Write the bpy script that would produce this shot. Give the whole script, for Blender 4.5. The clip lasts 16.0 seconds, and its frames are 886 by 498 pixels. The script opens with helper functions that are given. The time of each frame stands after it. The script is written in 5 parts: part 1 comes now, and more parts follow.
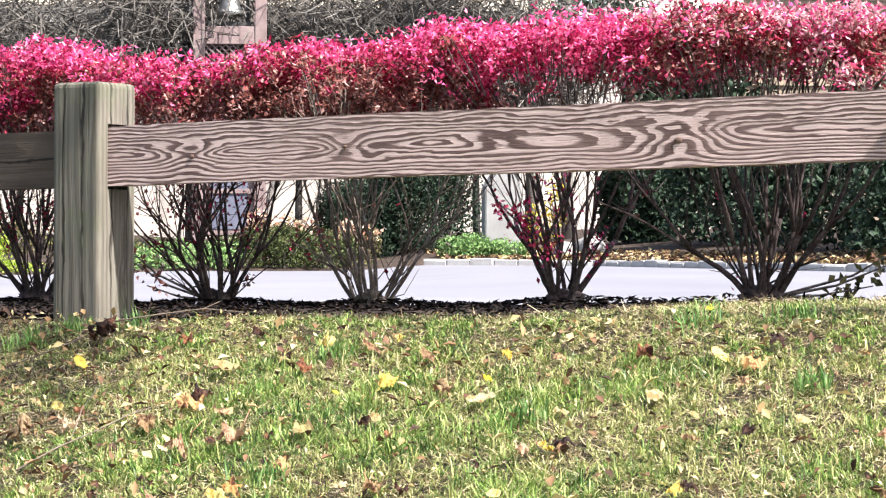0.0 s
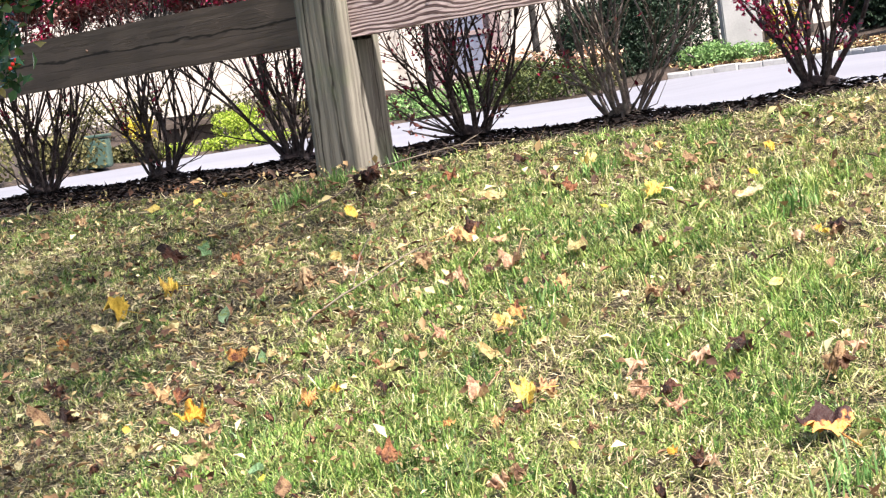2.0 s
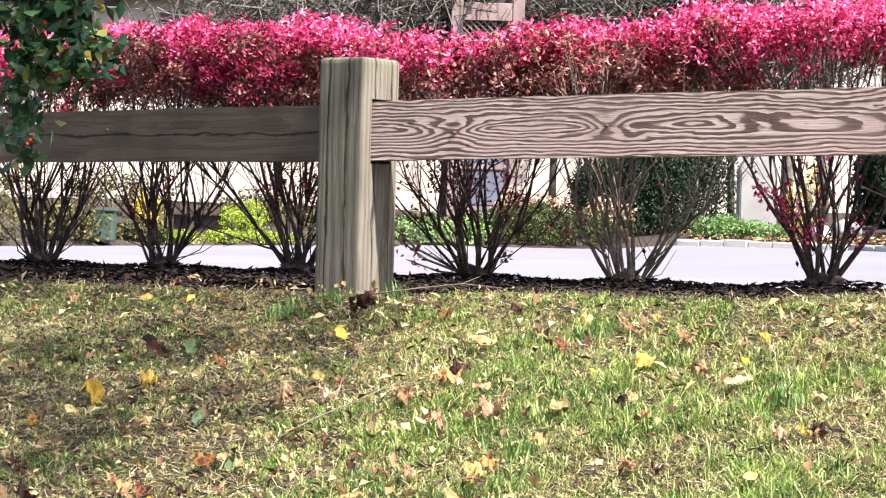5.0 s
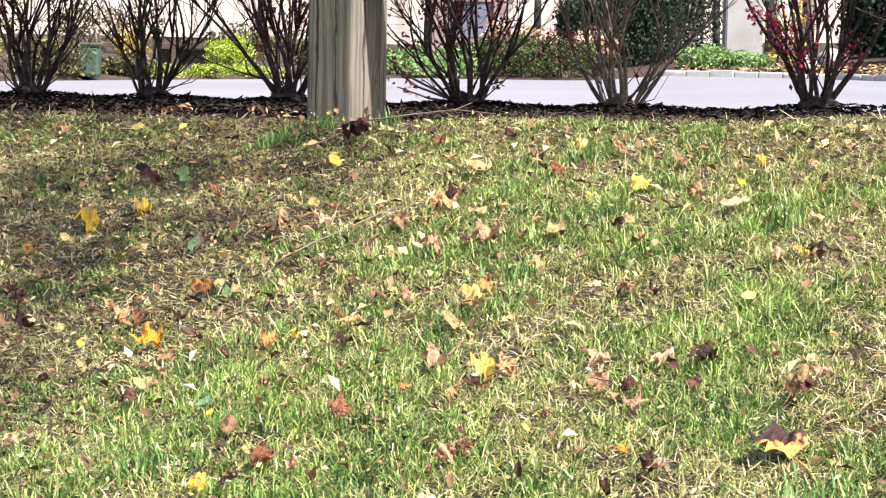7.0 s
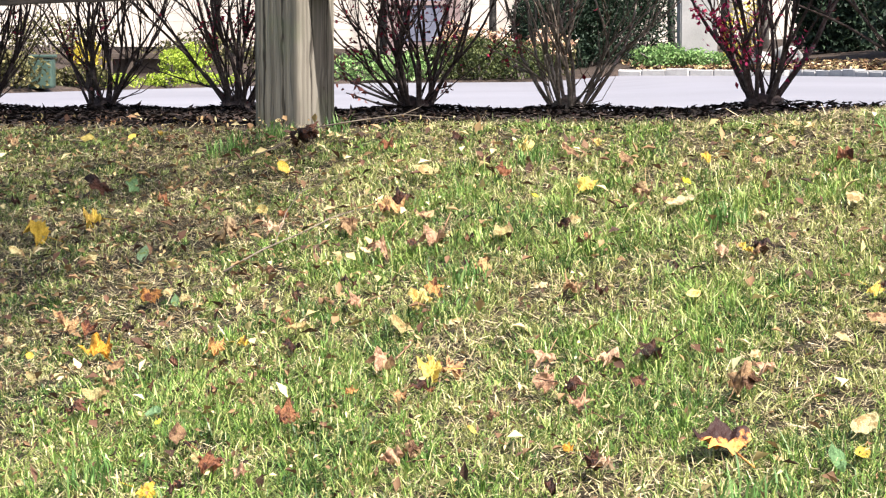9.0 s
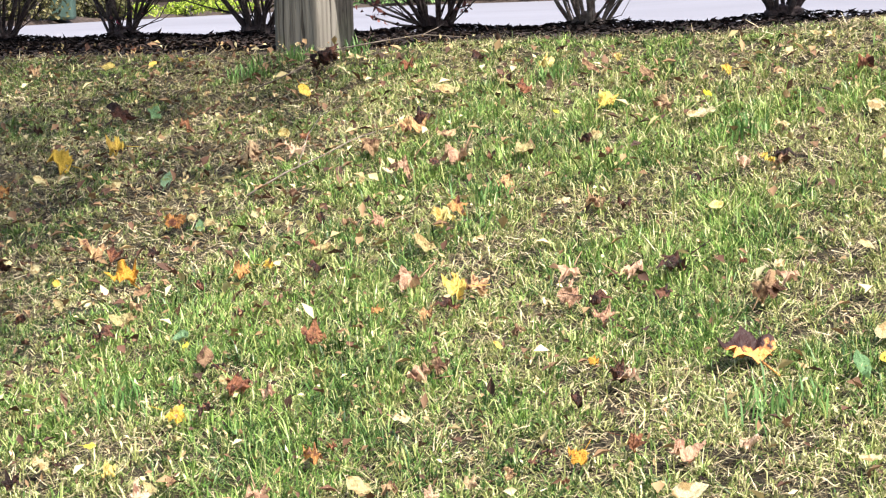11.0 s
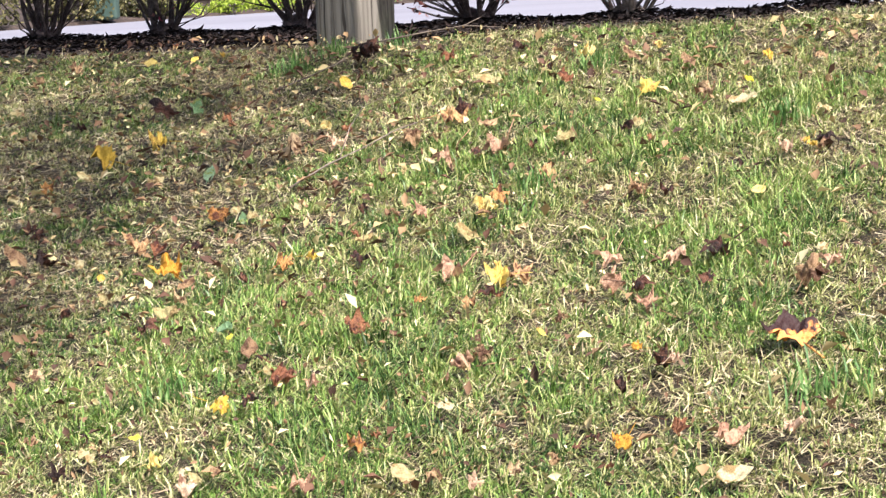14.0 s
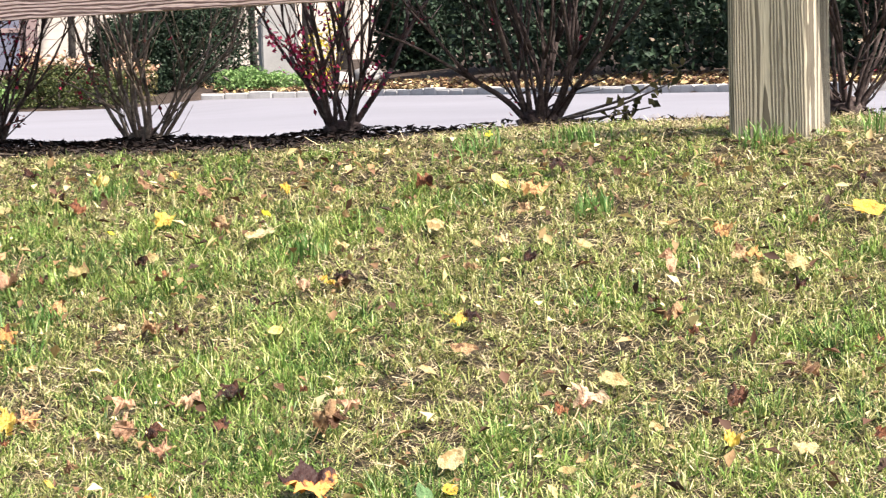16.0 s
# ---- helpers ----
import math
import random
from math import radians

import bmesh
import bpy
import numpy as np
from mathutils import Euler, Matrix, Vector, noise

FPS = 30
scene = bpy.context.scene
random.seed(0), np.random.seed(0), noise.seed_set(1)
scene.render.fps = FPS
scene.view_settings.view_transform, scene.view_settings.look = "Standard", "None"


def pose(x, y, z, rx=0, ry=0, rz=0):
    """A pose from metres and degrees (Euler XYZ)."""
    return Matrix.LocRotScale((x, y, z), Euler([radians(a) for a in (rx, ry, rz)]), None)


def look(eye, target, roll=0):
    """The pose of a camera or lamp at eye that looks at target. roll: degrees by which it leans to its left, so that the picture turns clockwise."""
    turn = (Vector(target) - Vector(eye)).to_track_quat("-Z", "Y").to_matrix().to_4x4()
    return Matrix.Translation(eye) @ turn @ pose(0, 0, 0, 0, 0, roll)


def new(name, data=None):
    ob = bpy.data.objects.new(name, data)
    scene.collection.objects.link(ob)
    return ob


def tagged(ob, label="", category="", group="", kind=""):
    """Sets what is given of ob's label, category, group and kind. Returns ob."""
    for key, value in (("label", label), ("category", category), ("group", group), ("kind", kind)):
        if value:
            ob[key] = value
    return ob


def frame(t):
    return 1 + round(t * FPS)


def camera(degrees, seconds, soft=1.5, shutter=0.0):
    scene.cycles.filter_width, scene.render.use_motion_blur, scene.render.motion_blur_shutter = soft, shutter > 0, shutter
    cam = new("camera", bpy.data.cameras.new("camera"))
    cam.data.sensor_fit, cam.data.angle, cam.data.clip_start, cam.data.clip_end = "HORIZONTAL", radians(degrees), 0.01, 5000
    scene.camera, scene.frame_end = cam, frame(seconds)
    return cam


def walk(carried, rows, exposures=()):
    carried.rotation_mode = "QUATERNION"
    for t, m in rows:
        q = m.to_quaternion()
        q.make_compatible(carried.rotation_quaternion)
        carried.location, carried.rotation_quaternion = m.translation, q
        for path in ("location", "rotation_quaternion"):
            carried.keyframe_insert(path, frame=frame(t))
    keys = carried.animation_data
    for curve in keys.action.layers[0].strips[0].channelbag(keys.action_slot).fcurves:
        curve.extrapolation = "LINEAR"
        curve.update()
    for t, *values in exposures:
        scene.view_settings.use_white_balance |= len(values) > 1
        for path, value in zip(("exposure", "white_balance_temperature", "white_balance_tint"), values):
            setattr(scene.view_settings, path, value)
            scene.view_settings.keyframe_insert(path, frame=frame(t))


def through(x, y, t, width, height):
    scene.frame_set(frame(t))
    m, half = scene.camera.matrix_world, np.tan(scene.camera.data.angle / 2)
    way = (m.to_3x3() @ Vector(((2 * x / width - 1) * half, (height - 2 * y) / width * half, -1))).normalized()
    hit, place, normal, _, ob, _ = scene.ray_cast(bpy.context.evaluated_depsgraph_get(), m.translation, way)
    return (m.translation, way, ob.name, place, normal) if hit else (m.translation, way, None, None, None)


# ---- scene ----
cam = camera(20.66, 16.0, soft=1.2, shutter=0.14)
# seconds, eye x, y, z in metres, yaw, pitch and roll in degrees
PATH = [
    (0, 0.014, 0.035, 0.223, -6.30, -0.13, 0.25),
    (0.5, -0.003, 0.026, 0.224, -6.16, 0.24, 0.59),
    (1, -0.010, 0.009, 0.192, -4.70, -1.04, -1.56),
    (1.5, -0.011, 0.010, 0.188, -2.15, -2.92, -5.20),
    (2, -0.018, -0.011, 0.189, -0.14, -3.67, -7.78),
    (2.5, -0.027, 0.006, 0.179, 0.77, -3.50, -8.19),
    (3, -0.048, 0.009, 0.201, 0.55, -1.64, -5.89),
    (3.2, -0.043, 0.012, 0.217, 0.17, -0.74, -4.57),
    (5.3, -0.013, -0.001, 0.225, -0.15, -0.78, 1.90),
    (5.5, -0.021, -0.005, 0.216, 0.00, -1.65, 2.00),
    (6, -0.028, 0.000, 0.202, 0.08, -3.42, 1.73),
    (6.5, -0.029, 0.010, 0.195, -0.16, -4.38, 1.44),
    (7, -0.044, 0.018, 0.194, -0.90, -4.61, 1.07),
    (7.5, -0.034, 0.018, 0.193, -1.50, -4.50, 0.68),
    (8, -0.024, 0.005, 0.197, -1.84, -4.45, 0.53),
    (8.2, -0.019, 0.001, 0.199, -1.84, -4.42, 0.40),
    (10.5, 0.002, -0.017, 0.195, -1.42, -5.62, -1.13),
    (11, 0.003, -0.021, 0.189, -1.09, -6.33, -1.64),
    (11.5, 0.007, -0.023, 0.188, -0.60, -7.01, -2.06),
    (12, 0.016, -0.026, 0.188, 0.04, -7.59, -2.47),
    (12.5, 0.017, -0.031, 0.186, 0.81, -8.22, -2.84),
    (13, 0.016, -0.029, 0.177, 1.37, -8.42, -3.06),
    (13.5, 0.015, -0.029, 0.178, 1.29, -7.89, -2.92),
    (14, 0.013, -0.023, 0.172, 0.04, -6.37, -2.58),
    (14.5, 0.023, -0.012, 0.233, -2.21, -4.39, -1.98),
    (15, 0.061, -0.032, 0.259, -5.12, -3.45, -1.88),
    (15.5, 0.096, -0.003, 0.248, -8.26, -3.78, -1.79),
    (16, 0.039, 0.122, 0.223, -11.38, -4.17, -1.51),
]
walk(cam, [(t, pose(x, y, z, 90 + pitch, 0, yaw) @ pose(0, 0, 0, 0, 0, roll)) for t, x, y, z, yaw, pitch, roll in PATH],
     exposures=[(0.0, 1.48, 6500, 10), (1.5, 1.50, 6850, 12), (2.5, 1.42, 6450, 11), (3.2, 1.40, 6500, 12), (5.5, 1.52, 6700, 13), (6.0, 1.45, 6700, 13), (7.0, 1.38, 6650, 12), (8.2, 1.35, 6700, 10),
                (10.5, 1.27, 6550, 11), (12.0, 1.25, 6350, 10), (13.5, 1.19, 6350, 11), (14.1, 1.22, 6400, 17), (14.6, 1.33, 6500, 26), (15.0, 1.40, 6800, 19), (15.5, 1.40, 6850, 18), (16.0, 1.29, 6950, 12)])

# ---- light ----
SUN_TO = Vector((0.43, -0.445, 0.79)).normalized()
world = bpy.data.worlds.new("sky")
scene.world = world
world.use_nodes = True
wn = world.node_tree.nodes
sky = wn.new("ShaderNodeTexSky")
sky.sky_type, sky.sun_disc = "NISHITA", False
sky.sun_elevation = math.asin(SUN_TO.z)
sky.sun_rotation = math.atan2(SUN_TO.x, SUN_TO.y)
sky.air_density, sky.dust_density = 1.0, 3.0
wn["Background"].inputs["Strength"].default_value = 0.13
world.node_tree.links.new(sky.outputs[0], wn["Background"].inputs["Color"])
sun = new("sun", bpy.data.lights.new("sun", "SUN"))
sun.data.energy, sun.data.angle, sun.data.color = 6.0, radians(1.2), (1.0, 0.96, 0.90)
sun.matrix_world = look(SUN_TO * 30, (0, 0, 0))


# ---- materials ----
def shader(name, rough=0.8):
    m = bpy.data.materials.new(name)
    m.use_nodes = True
    nt = m.node_tree
    bsdf = nt.nodes["Principled BSDF"]
    bsdf.inputs["Roughness"].default_value = rough
    bsdf.inputs["Specular IOR Level"].default_value = 0.22
    return m, nt, bsdf


def ramp_of(nt, stops):
    r = nt.nodes.new("ShaderNodeValToRGB")
    e = r.color_ramp.elements
    while len(e) < len(stops):
        e.new(0.5)
    for k, (p, c) in enumerate(stops):
        e[k].position, e[k].color = p, (*c, 1)
    return r


def noise_of(nt, scale, detail=4, rough=0.6, coord="Object", vec=None):
    n = nt.nodes.new("ShaderNodeTexNoise")
    n.inputs["Scale"].default_value, n.inputs["Detail"].default_value, n.inputs["Roughness"].default_value = scale, detail, rough
    if vec is None:
        tc = nt.nodes.new("ShaderNodeTexCoord")
        vec = tc.outputs[coord]
    nt.links.new(vec, n.inputs["Vector"])
    return n


def maths(nt, op, a, b=None):
    n = nt.nodes.new("ShaderNodeMath")
    n.operation = op
    for k, v in enumerate((a, b)):
        if v is None:
            continue
        if isinstance(v, (int, float)):
            n.inputs[k].default_value = v
        else:
            nt.links.new(v, n.inputs[k])
    return n.outputs[0]


def mixed(nt, kind, fac, a, b):
    n = nt.nodes.new("ShaderNodeMix")
    n.data_type, n.blend_type = "RGBA", kind
    for sock, v in ((n.inputs[0], fac), (n.inputs[6], a), (n.inputs[7], b)):
        if isinstance(v, (int, float)):
            sock.default_value = v
        elif isinstance(v, tuple):
            sock.default_value = (*v, 1)
        else:
            nt.links.new(v, sock)
    return n.outputs[2]


def bumped(nt, bsdf, height, strength=0.4, distance=0.01):
    b = nt.nodes.new("ShaderNodeBump")
    b.inputs["Strength"].default_value, b.inputs["Distance"].default_value = strength, distance
    nt.links.new(height, b.inputs["Height"])
    nt.links.new(b.outputs[0], bsdf.inputs["Normal"])


def mottled(name, stops, big=3.0, fine=60.0, rough=0.85, bump=0.3, dist=0.004, speck=0.35):
    """A surface of several tones: broad stains, fine grain and relief."""
    m, nt, bsdf = shader(name, rough)
    a, b = noise_of(nt, big), noise_of(nt, fine, 3)
    v = maths(nt, "ADD", maths(nt, "MULTIPLY", a.outputs[0], 1 - speck), maths(nt, "MULTIPLY", b.outputs[0], speck))
    r = ramp_of(nt, stops)
    nt.links.new(v, r.inputs[0])
    nt.links.new(r.outputs[0], bsdf.inputs["Base Color"])
    bumped(nt, bsdf, b.outputs[0], bump, dist)
    return m


def leafy(name, stops, rough=0.55, through=0.35, patch=0.0, patch_scale=2.0):
    """Leaves or blades: each one its own tone, with light passing through; patch blends in broad drifts of tone."""
    m, nt, bsdf = shader(name, rough)
    g = nt.nodes.new("ShaderNodeNewGeometry")
    v = g.outputs["Random Per Island"]
    if patch:
        n = noise_of(nt, patch_scale, 3, 0.6)
        far = maths(nt, "MULTIPLY", maths(nt, "SUBTRACT", n.outputs[0], 0.5), 3.2 * patch)
        v = maths(nt, "ADD", maths(nt, "ADD", maths(nt, "MULTIPLY", v, 1 - patch), patch * 0.5), far)
    r = ramp_of(nt, stops)
    nt.links.new(v, r.inputs[0])
    nt.links.new(r.outputs[0], bsdf.inputs["Base Color"])
    t = nt.nodes.new("ShaderNodeBsdfTranslucent")
    nt.links.new(r.outputs[0], t.inputs[0])
    mix = nt.nodes.new("ShaderNodeMixShader")
    mix.inputs[0].default_value = through
    nt.links.new(bsdf.outputs[0], mix.inputs[1])
    nt.links.new(t.outputs[0], mix.inputs[2])
    nt.links.new(mix.outputs[0], nt.nodes["Material Output"].inputs[0])
    return m


def fallen_mat(name, stops, blotch, amount=0.5):
    """A fallen leaf: tone by the object, with withered blotches, paler veins and a rough skin."""
    m, nt, bsdf = shader(name, 0.55)
    oi = nt.nodes.new("ShaderNodeObjectInfo")
    r = ramp_of(nt, stops)
    nt.links.new(oi.outputs["Random"], r.inputs[0])
    tc = nt.nodes.new("ShaderNodeTexCoord")
    shift = nt.nodes.new("ShaderNodeVectorMath")
    shift.operation = "ADD"
    nt.links.new(tc.outputs["Object"], shift.inputs[0])
    nt.links.new(maths(nt, "MULTIPLY", oi.outputs["Random"], 90.0), shift.inputs[1])
    n = noise_of(nt, 1.5, 5, 0.62, vec=shift.outputs[0])
    k = ramp_of(nt, [(1.0 - amount - 0.05, (0, 0, 0)), (1.0 - amount + 0.04, (1, 1, 1))])
    nt.links.new(n.outputs[0], k.inputs[0])
    c = mixed(nt, "MIX", k.outputs[0], r.outputs[0], blotch)
    fine = noise_of(nt, 9.0, 3, 0.6, vec=shift.outputs[0])
    c = mixed(nt, "MULTIPLY", 0.5, c, mixed(nt, "MIX", fine.outputs[0], (0.15, 0.12, 0.10), (1.45, 1.45, 1.45)))
    nt.links.new(c, bsdf.inputs["Base Color"])
    bumped(nt, bsdf, maths(nt, "ADD", n.outputs[0], maths(nt, "MULTIPLY", fine.outputs[0], 0.4)), 0.5, 0.12)
    t = nt.nodes.new("ShaderNodeBsdfTranslucent")
    nt.links.new(c, t.inputs[0])
    mix = nt.nodes.new("ShaderNodeMixShader")
    mix.inputs[0].default_value = 0.25
    nt.links.new(bsdf.outputs[0], mix.inputs[1])
    nt.links.new(t.outputs[0], mix.inputs[2])
    nt.links.new(mix.outputs[0], nt.nodes["Material Output"].inputs[0])
    return m


def timber(name, light, dark, stain, along="X", across="Z", deep="Y", rings=85.0, pith=0.05, wander=0.06, contrast=1.0, seed=0.0, swirl=1.3, mid=0.0, knots=(), crack=(), algae=None, checks=(0.56, 0.66, 0.65, 3.0, 110.0), fibres=0.24, wobble=1.0):
    """Weathered softwood sawn flat: growth rings cut by the face into long cathedrals and eyes."""
    m, nt, bsdf = shader(name, 0.85)
    tc = nt.nodes.new("ShaderNodeTexCoord")
    sep = nt.nodes.new("ShaderNodeSeparateXYZ")
    nt.links.new(tc.outputs["Object"], sep.inputs[0])
    length, side = sep.outputs[along], maths(nt, "SUBTRACT", sep.outputs[across], mid)
    third = sep.outputs[deep]
    com = nt.nodes.new("ShaderNodeCombineXYZ")
    nt.links.new(maths(nt, "ADD", maths(nt, "MULTIPLY", length, swirl), seed), com.inputs[0])
    nt.links.new(maths(nt, "MULTIPLY", side, 4.0), com.inputs[1])
    nt.links.new(maths(nt, "MULTIPLY", third, 4.0), com.inputs[2])
    broad = noise_of(nt, 1.6, 2, 0.5, vec=com.outputs[0])
    com2 = nt.nodes.new("ShaderNodeCombineXYZ")
    nt.links.new(maths(nt, "ADD", maths(nt, "MULTIPLY", length, 3.2), seed), com2.inputs[0])
    nt.links.new(maths(nt, "MULTIPLY", side, 14.0), com2.inputs[1])
    nt.links.new(maths(nt, "MULTIPLY", third, 14.0), com2.inputs[2])
    small = noise_of(nt, 1.5, 3, 0.55, vec=com2.outputs[0])
    h = maths(nt, "ADD", maths(nt, "MULTIPLY", maths(nt, "SUBTRACT", broad.outputs[0], 0.5), wander * 4), pith)
    s = maths(nt, "ADD", side, maths(nt, "MULTIPLY", maths(nt, "SUBTRACT", small.outputs[0], 0.5), 0.034 * wobble))
    t2 = maths(nt, "ADD", maths(nt, "ADD", h, maths(nt, "MULTIPLY", maths(nt, "SUBTRACT", small.outputs[0], 0.5), 0.03 * wobble)), maths(nt, "MULTIPLY", third, 0.9))
    r = maths(nt, "SQRT", maths(nt, "ADD", maths(nt, "MULTIPLY", s, s), maths(nt, "MULTIPLY", t2, t2)))
    eye = None
    for kx, kz, ks in knots:
        dx, dz = maths(nt, "MULTIPLY", maths(nt, "SUBTRACT", length, kx), 0.55), maths(nt, "SUBTRACT", side, kz)
        d2 = maths(nt, "ADD", maths(nt, "MULTIPLY", dx, dx), maths(nt, "MULTIPLY", dz, dz))
        g = maths(nt, "EXPONENT", maths(nt, "MULTIPLY", d2, -1.0 / (ks * ks)))
        r = maths(nt, "ADD", r, maths(nt, "MULTIPLY", g, 0.026))
        core = maths(nt, "EXPONENT", maths(nt, "MULTIPLY", d2, -60.0 / (ks * ks)))
        eye = core if eye is None else maths(nt, "MAXIMUM", eye, core)
    saw = maths(nt, "FRACT", maths(nt, "MULTIPLY", r, rings))
    band = ramp_of(nt, [(0.0, (0, 0, 0)), (0.36, (0.12, 0.12, 0.12)), (0.52, (0.95, 0.95, 0.95)), (0.90, (1, 1, 1)), (0.97, (0, 0, 0))])
    nt.links.new(saw, band.inputs[0])
    com3 = nt.nodes.new("ShaderNodeCombineXYZ")
    nt.links.new(maths(nt, "MULTIPLY", length, 6.0), com3.inputs[0])
    nt.links.new(maths(nt, "MULTIPLY", side, 260.0), com3.inputs[1])
    nt.links.new(maths(nt, "MULTIPLY", third, 260.0), com3.inputs[2])
    fibre = noise_of(nt, 1.0, 3, 0.6, vec=com3.outputs[0])
    dirt = noise_of(nt, 5.0, 4, 0.65)
    base = mixed(nt, "MIX", maths(nt, "MULTIPLY", band.outputs[0], contrast), light, dark)
    base = mixed(nt, "MIX", maths(nt, "MULTIPLY", fibre.outputs[0], fibres), base, stain)
    dr = ramp_of(nt, [(0.45, (0, 0, 0)), (0.75, (1, 1, 1))])
    nt.links.new(dirt.outputs[0], dr.inputs[0])
    base = mixed(nt, "MIX", maths(nt, "MULTIPLY", dr.outputs[0], 0.45), base, stain)
    if eye is not None:
        base = mixed(nt, "MIX", maths(nt, "MULTIPLY", eye, 0.8), base, dark)
    streak = ramp_of(nt, [(checks[0], (0, 0, 0)), (checks[1], (1, 1, 1))])
    com4 = nt.nodes.new("ShaderNodeCombineXYZ")
    nt.links.new(maths(nt, "MULTIPLY", length, checks[3]), com4.inputs[0])
    nt.links.new(maths(nt, "MULTIPLY", side, checks[4]), com4.inputs[1])
    nt.links.new(maths(nt, "MULTIPLY", third, checks[4]), com4.inputs[2])
    check = noise_of(nt, 1.0, 4, 0.7, vec=com4.outputs[0])
    nt.links.new(check.outputs[0], streak.inputs[0])
    base = mixed(nt, "MIX", maths(nt, "MULTIPLY", streak.outputs[0], checks[2]), base, dark)
    if crack:
        # long drying cracks, opening and closing along the grain
        gape = maths(nt, "MULTIPLY", broad.outputs[0], 0.0032)
        for where, axis in [(c, side) for c in crack] + [(c, third) for c in (crack if algae else ())]:
            bent = maths(nt, "ADD", maths(nt, "MULTIPLY", maths(nt, "SUBTRACT", small.outputs[0], 0.5), 0.05), where)
            line = maths(nt, "SUBTRACT", maths(nt, "ABSOLUTE", maths(nt, "SUBTRACT", axis, bent)), gape)
            lr_ = ramp_of(nt, [(0.0004, (1, 1, 1)), (0.0022, (0, 0, 0))])
            nt.links.new(line, lr_.inputs[0])
            base = mixed(nt, "MIX", maths(nt, "MULTIPLY", lr_.outputs[0], 0.85), base, (0.012, 0.009, 0.007))
    if algae:
        moss = noise_of(nt, 7.0, 4, 0.65)
        mr = ramp_of(nt, [(0.5, (0, 0, 0)), (0.68, (1, 1, 1))])
        nt.links.new(moss.outputs[0], mr.inputs[0])
        base = mixed(nt, "MIX", maths(nt, "MULTIPLY", mr.outputs[0], 0.35), base, algae)
    nt.links.new(base, bsdf.inputs["Base Color"])
    hgt = maths(nt, "SUBTRACT", maths(nt, "ADD", maths(nt, "MULTIPLY", band.outputs[0], 0.6), fibre.outputs[0]), maths(nt, "MULTIPLY", streak.outputs[0], 1.2))
    bumped(nt, bsdf, hgt, 0.5, 0.003)
    return m


TURF = mottled("open_turf", [(0.3, (0.028, 0.042, 0.013)), (0.5, (0.075, 0.090, 0.030)), (0.7, (0.15, 0.145, 0.062))], 1.6, 70, 0.95, 0.8, 0.02, 0.55)
SOIL = mottled("lawn_soil", [(0.3, (0.012, 0.009, 0.006)), (0.5, (0.026, 0.021, 0.013)), (0.72, (0.065, 0.052, 0.030))], 2.5, 90, 0.95, 0.6, 0.01)
MULCH = mottled("dark_mulch", [(0.3, (0.012, 0.009, 0.008)), (0.55, (0.035, 0.025, 0.022)), (0.75, (0.075, 0.05, 0.04))], 6, 120, 0.95, 0.8, 0.01)
ROAD = mottled("pale_paving", [(0.3, (0.132, 0.130, 0.150)), (0.5, (0.157, 0.155, 0.177)), (0.7, (0.182, 0.180, 0.204))], 0.5, 180, 0.8, 0.2, 0.002, 0.3)
KERB = mottled("kerb_granite", [(0.3, (0.20, 0.195, 0.19)), (0.5, (0.30, 0.29, 0.285)), (0.7, (0.40, 0.39, 0.38))], 5, 70, 0.85, 0.4, 0.006)
STONE = mottled("marker_stone", [(0.3, (0.17, 0.168, 0.17)), (0.6, (0.23, 0.226, 0.226)), (0.8, (0.30, 0.295, 0.29))], 4, 60, 0.8, 0.3)
BED = mottled("bed_soil", [(0.3, (0.012, 0.009, 0.007)), (0.5, (0.035, 0.025, 0.02)), (0.7, (0.10, 0.07, 0.055))], 3, 30, 0.95, 0.6, 0.02, 0.6)
BARK = mottled("shrub_bark", [(0.3, (0.035, 0.027, 0.025)), (0.5, (0.115, 0.095, 0.088)), (0.7, (0.30, 0.26, 0.24))], 12, 90, 0.9, 0.5, 0.003, 0.5)
# darker copy of the bark, with the shade on the left stems in its colour
DARKSHADEBARK = mottled("dark_shaded_shrub_bark", [(0.3, (0.018, 0.012, 0.012)), (0.5, (0.055, 0.040, 0.038)), (0.7, (0.15, 0.12, 0.11))], 14, 90, 0.9, 0.6, 0.003, 0.5)
PALEBARK = mottled("pale_shrub_bark", [(0.3, (0.05, 0.038, 0.032)), (0.5, (0.15, 0.12, 0.10)), (0.7, (0.34, 0.29, 0.25))], 14, 90, 0.9, 0.6, 0.003, 0.5)
GREYBARK = mottled("tree_bark", [(0.3, (0.10, 0.09, 0.08)), (0.5, (0.22, 0.20, 0.18)), (0.7, (0.38, 0.36, 0.33))], 6, 50, 0.9, 0.6, 0.01, 0.5)
SIDING = mottled("white_siding_paint", [(0.3, (0.42, 0.375, 0.34)), (0.7, (0.52, 0.47, 0.43))], 1.2, 40, 0.6, 0.1, 0.002)
BEIGE = mottled("beige_wall_paint", [(0.3, (0.58, 0.52, 0.42)), (0.7, (0.70, 0.64, 0.53))], 1.0, 40, 0.7, 0.1, 0.002)
TAN = mottled("tan_board_paint", [(0.3, (0.17, 0.135, 0.10)), (0.7, (0.27, 0.22, 0.17))], 1.5, 40, 0.75, 0.2, 0.003)
TRIM = mottled("grey_trim_paint", [(0.3, (0.30, 0.29, 0.28)), (0.7, (0.42, 0.41, 0.40))], 2, 50, 0.6, 0.1)
SHINGLE = mottled("roof_shingle", [(0.3, (0.05, 0.045, 0.045)), (0.7, (0.12, 0.11, 0.11))], 3, 40, 0.9, 0.4)
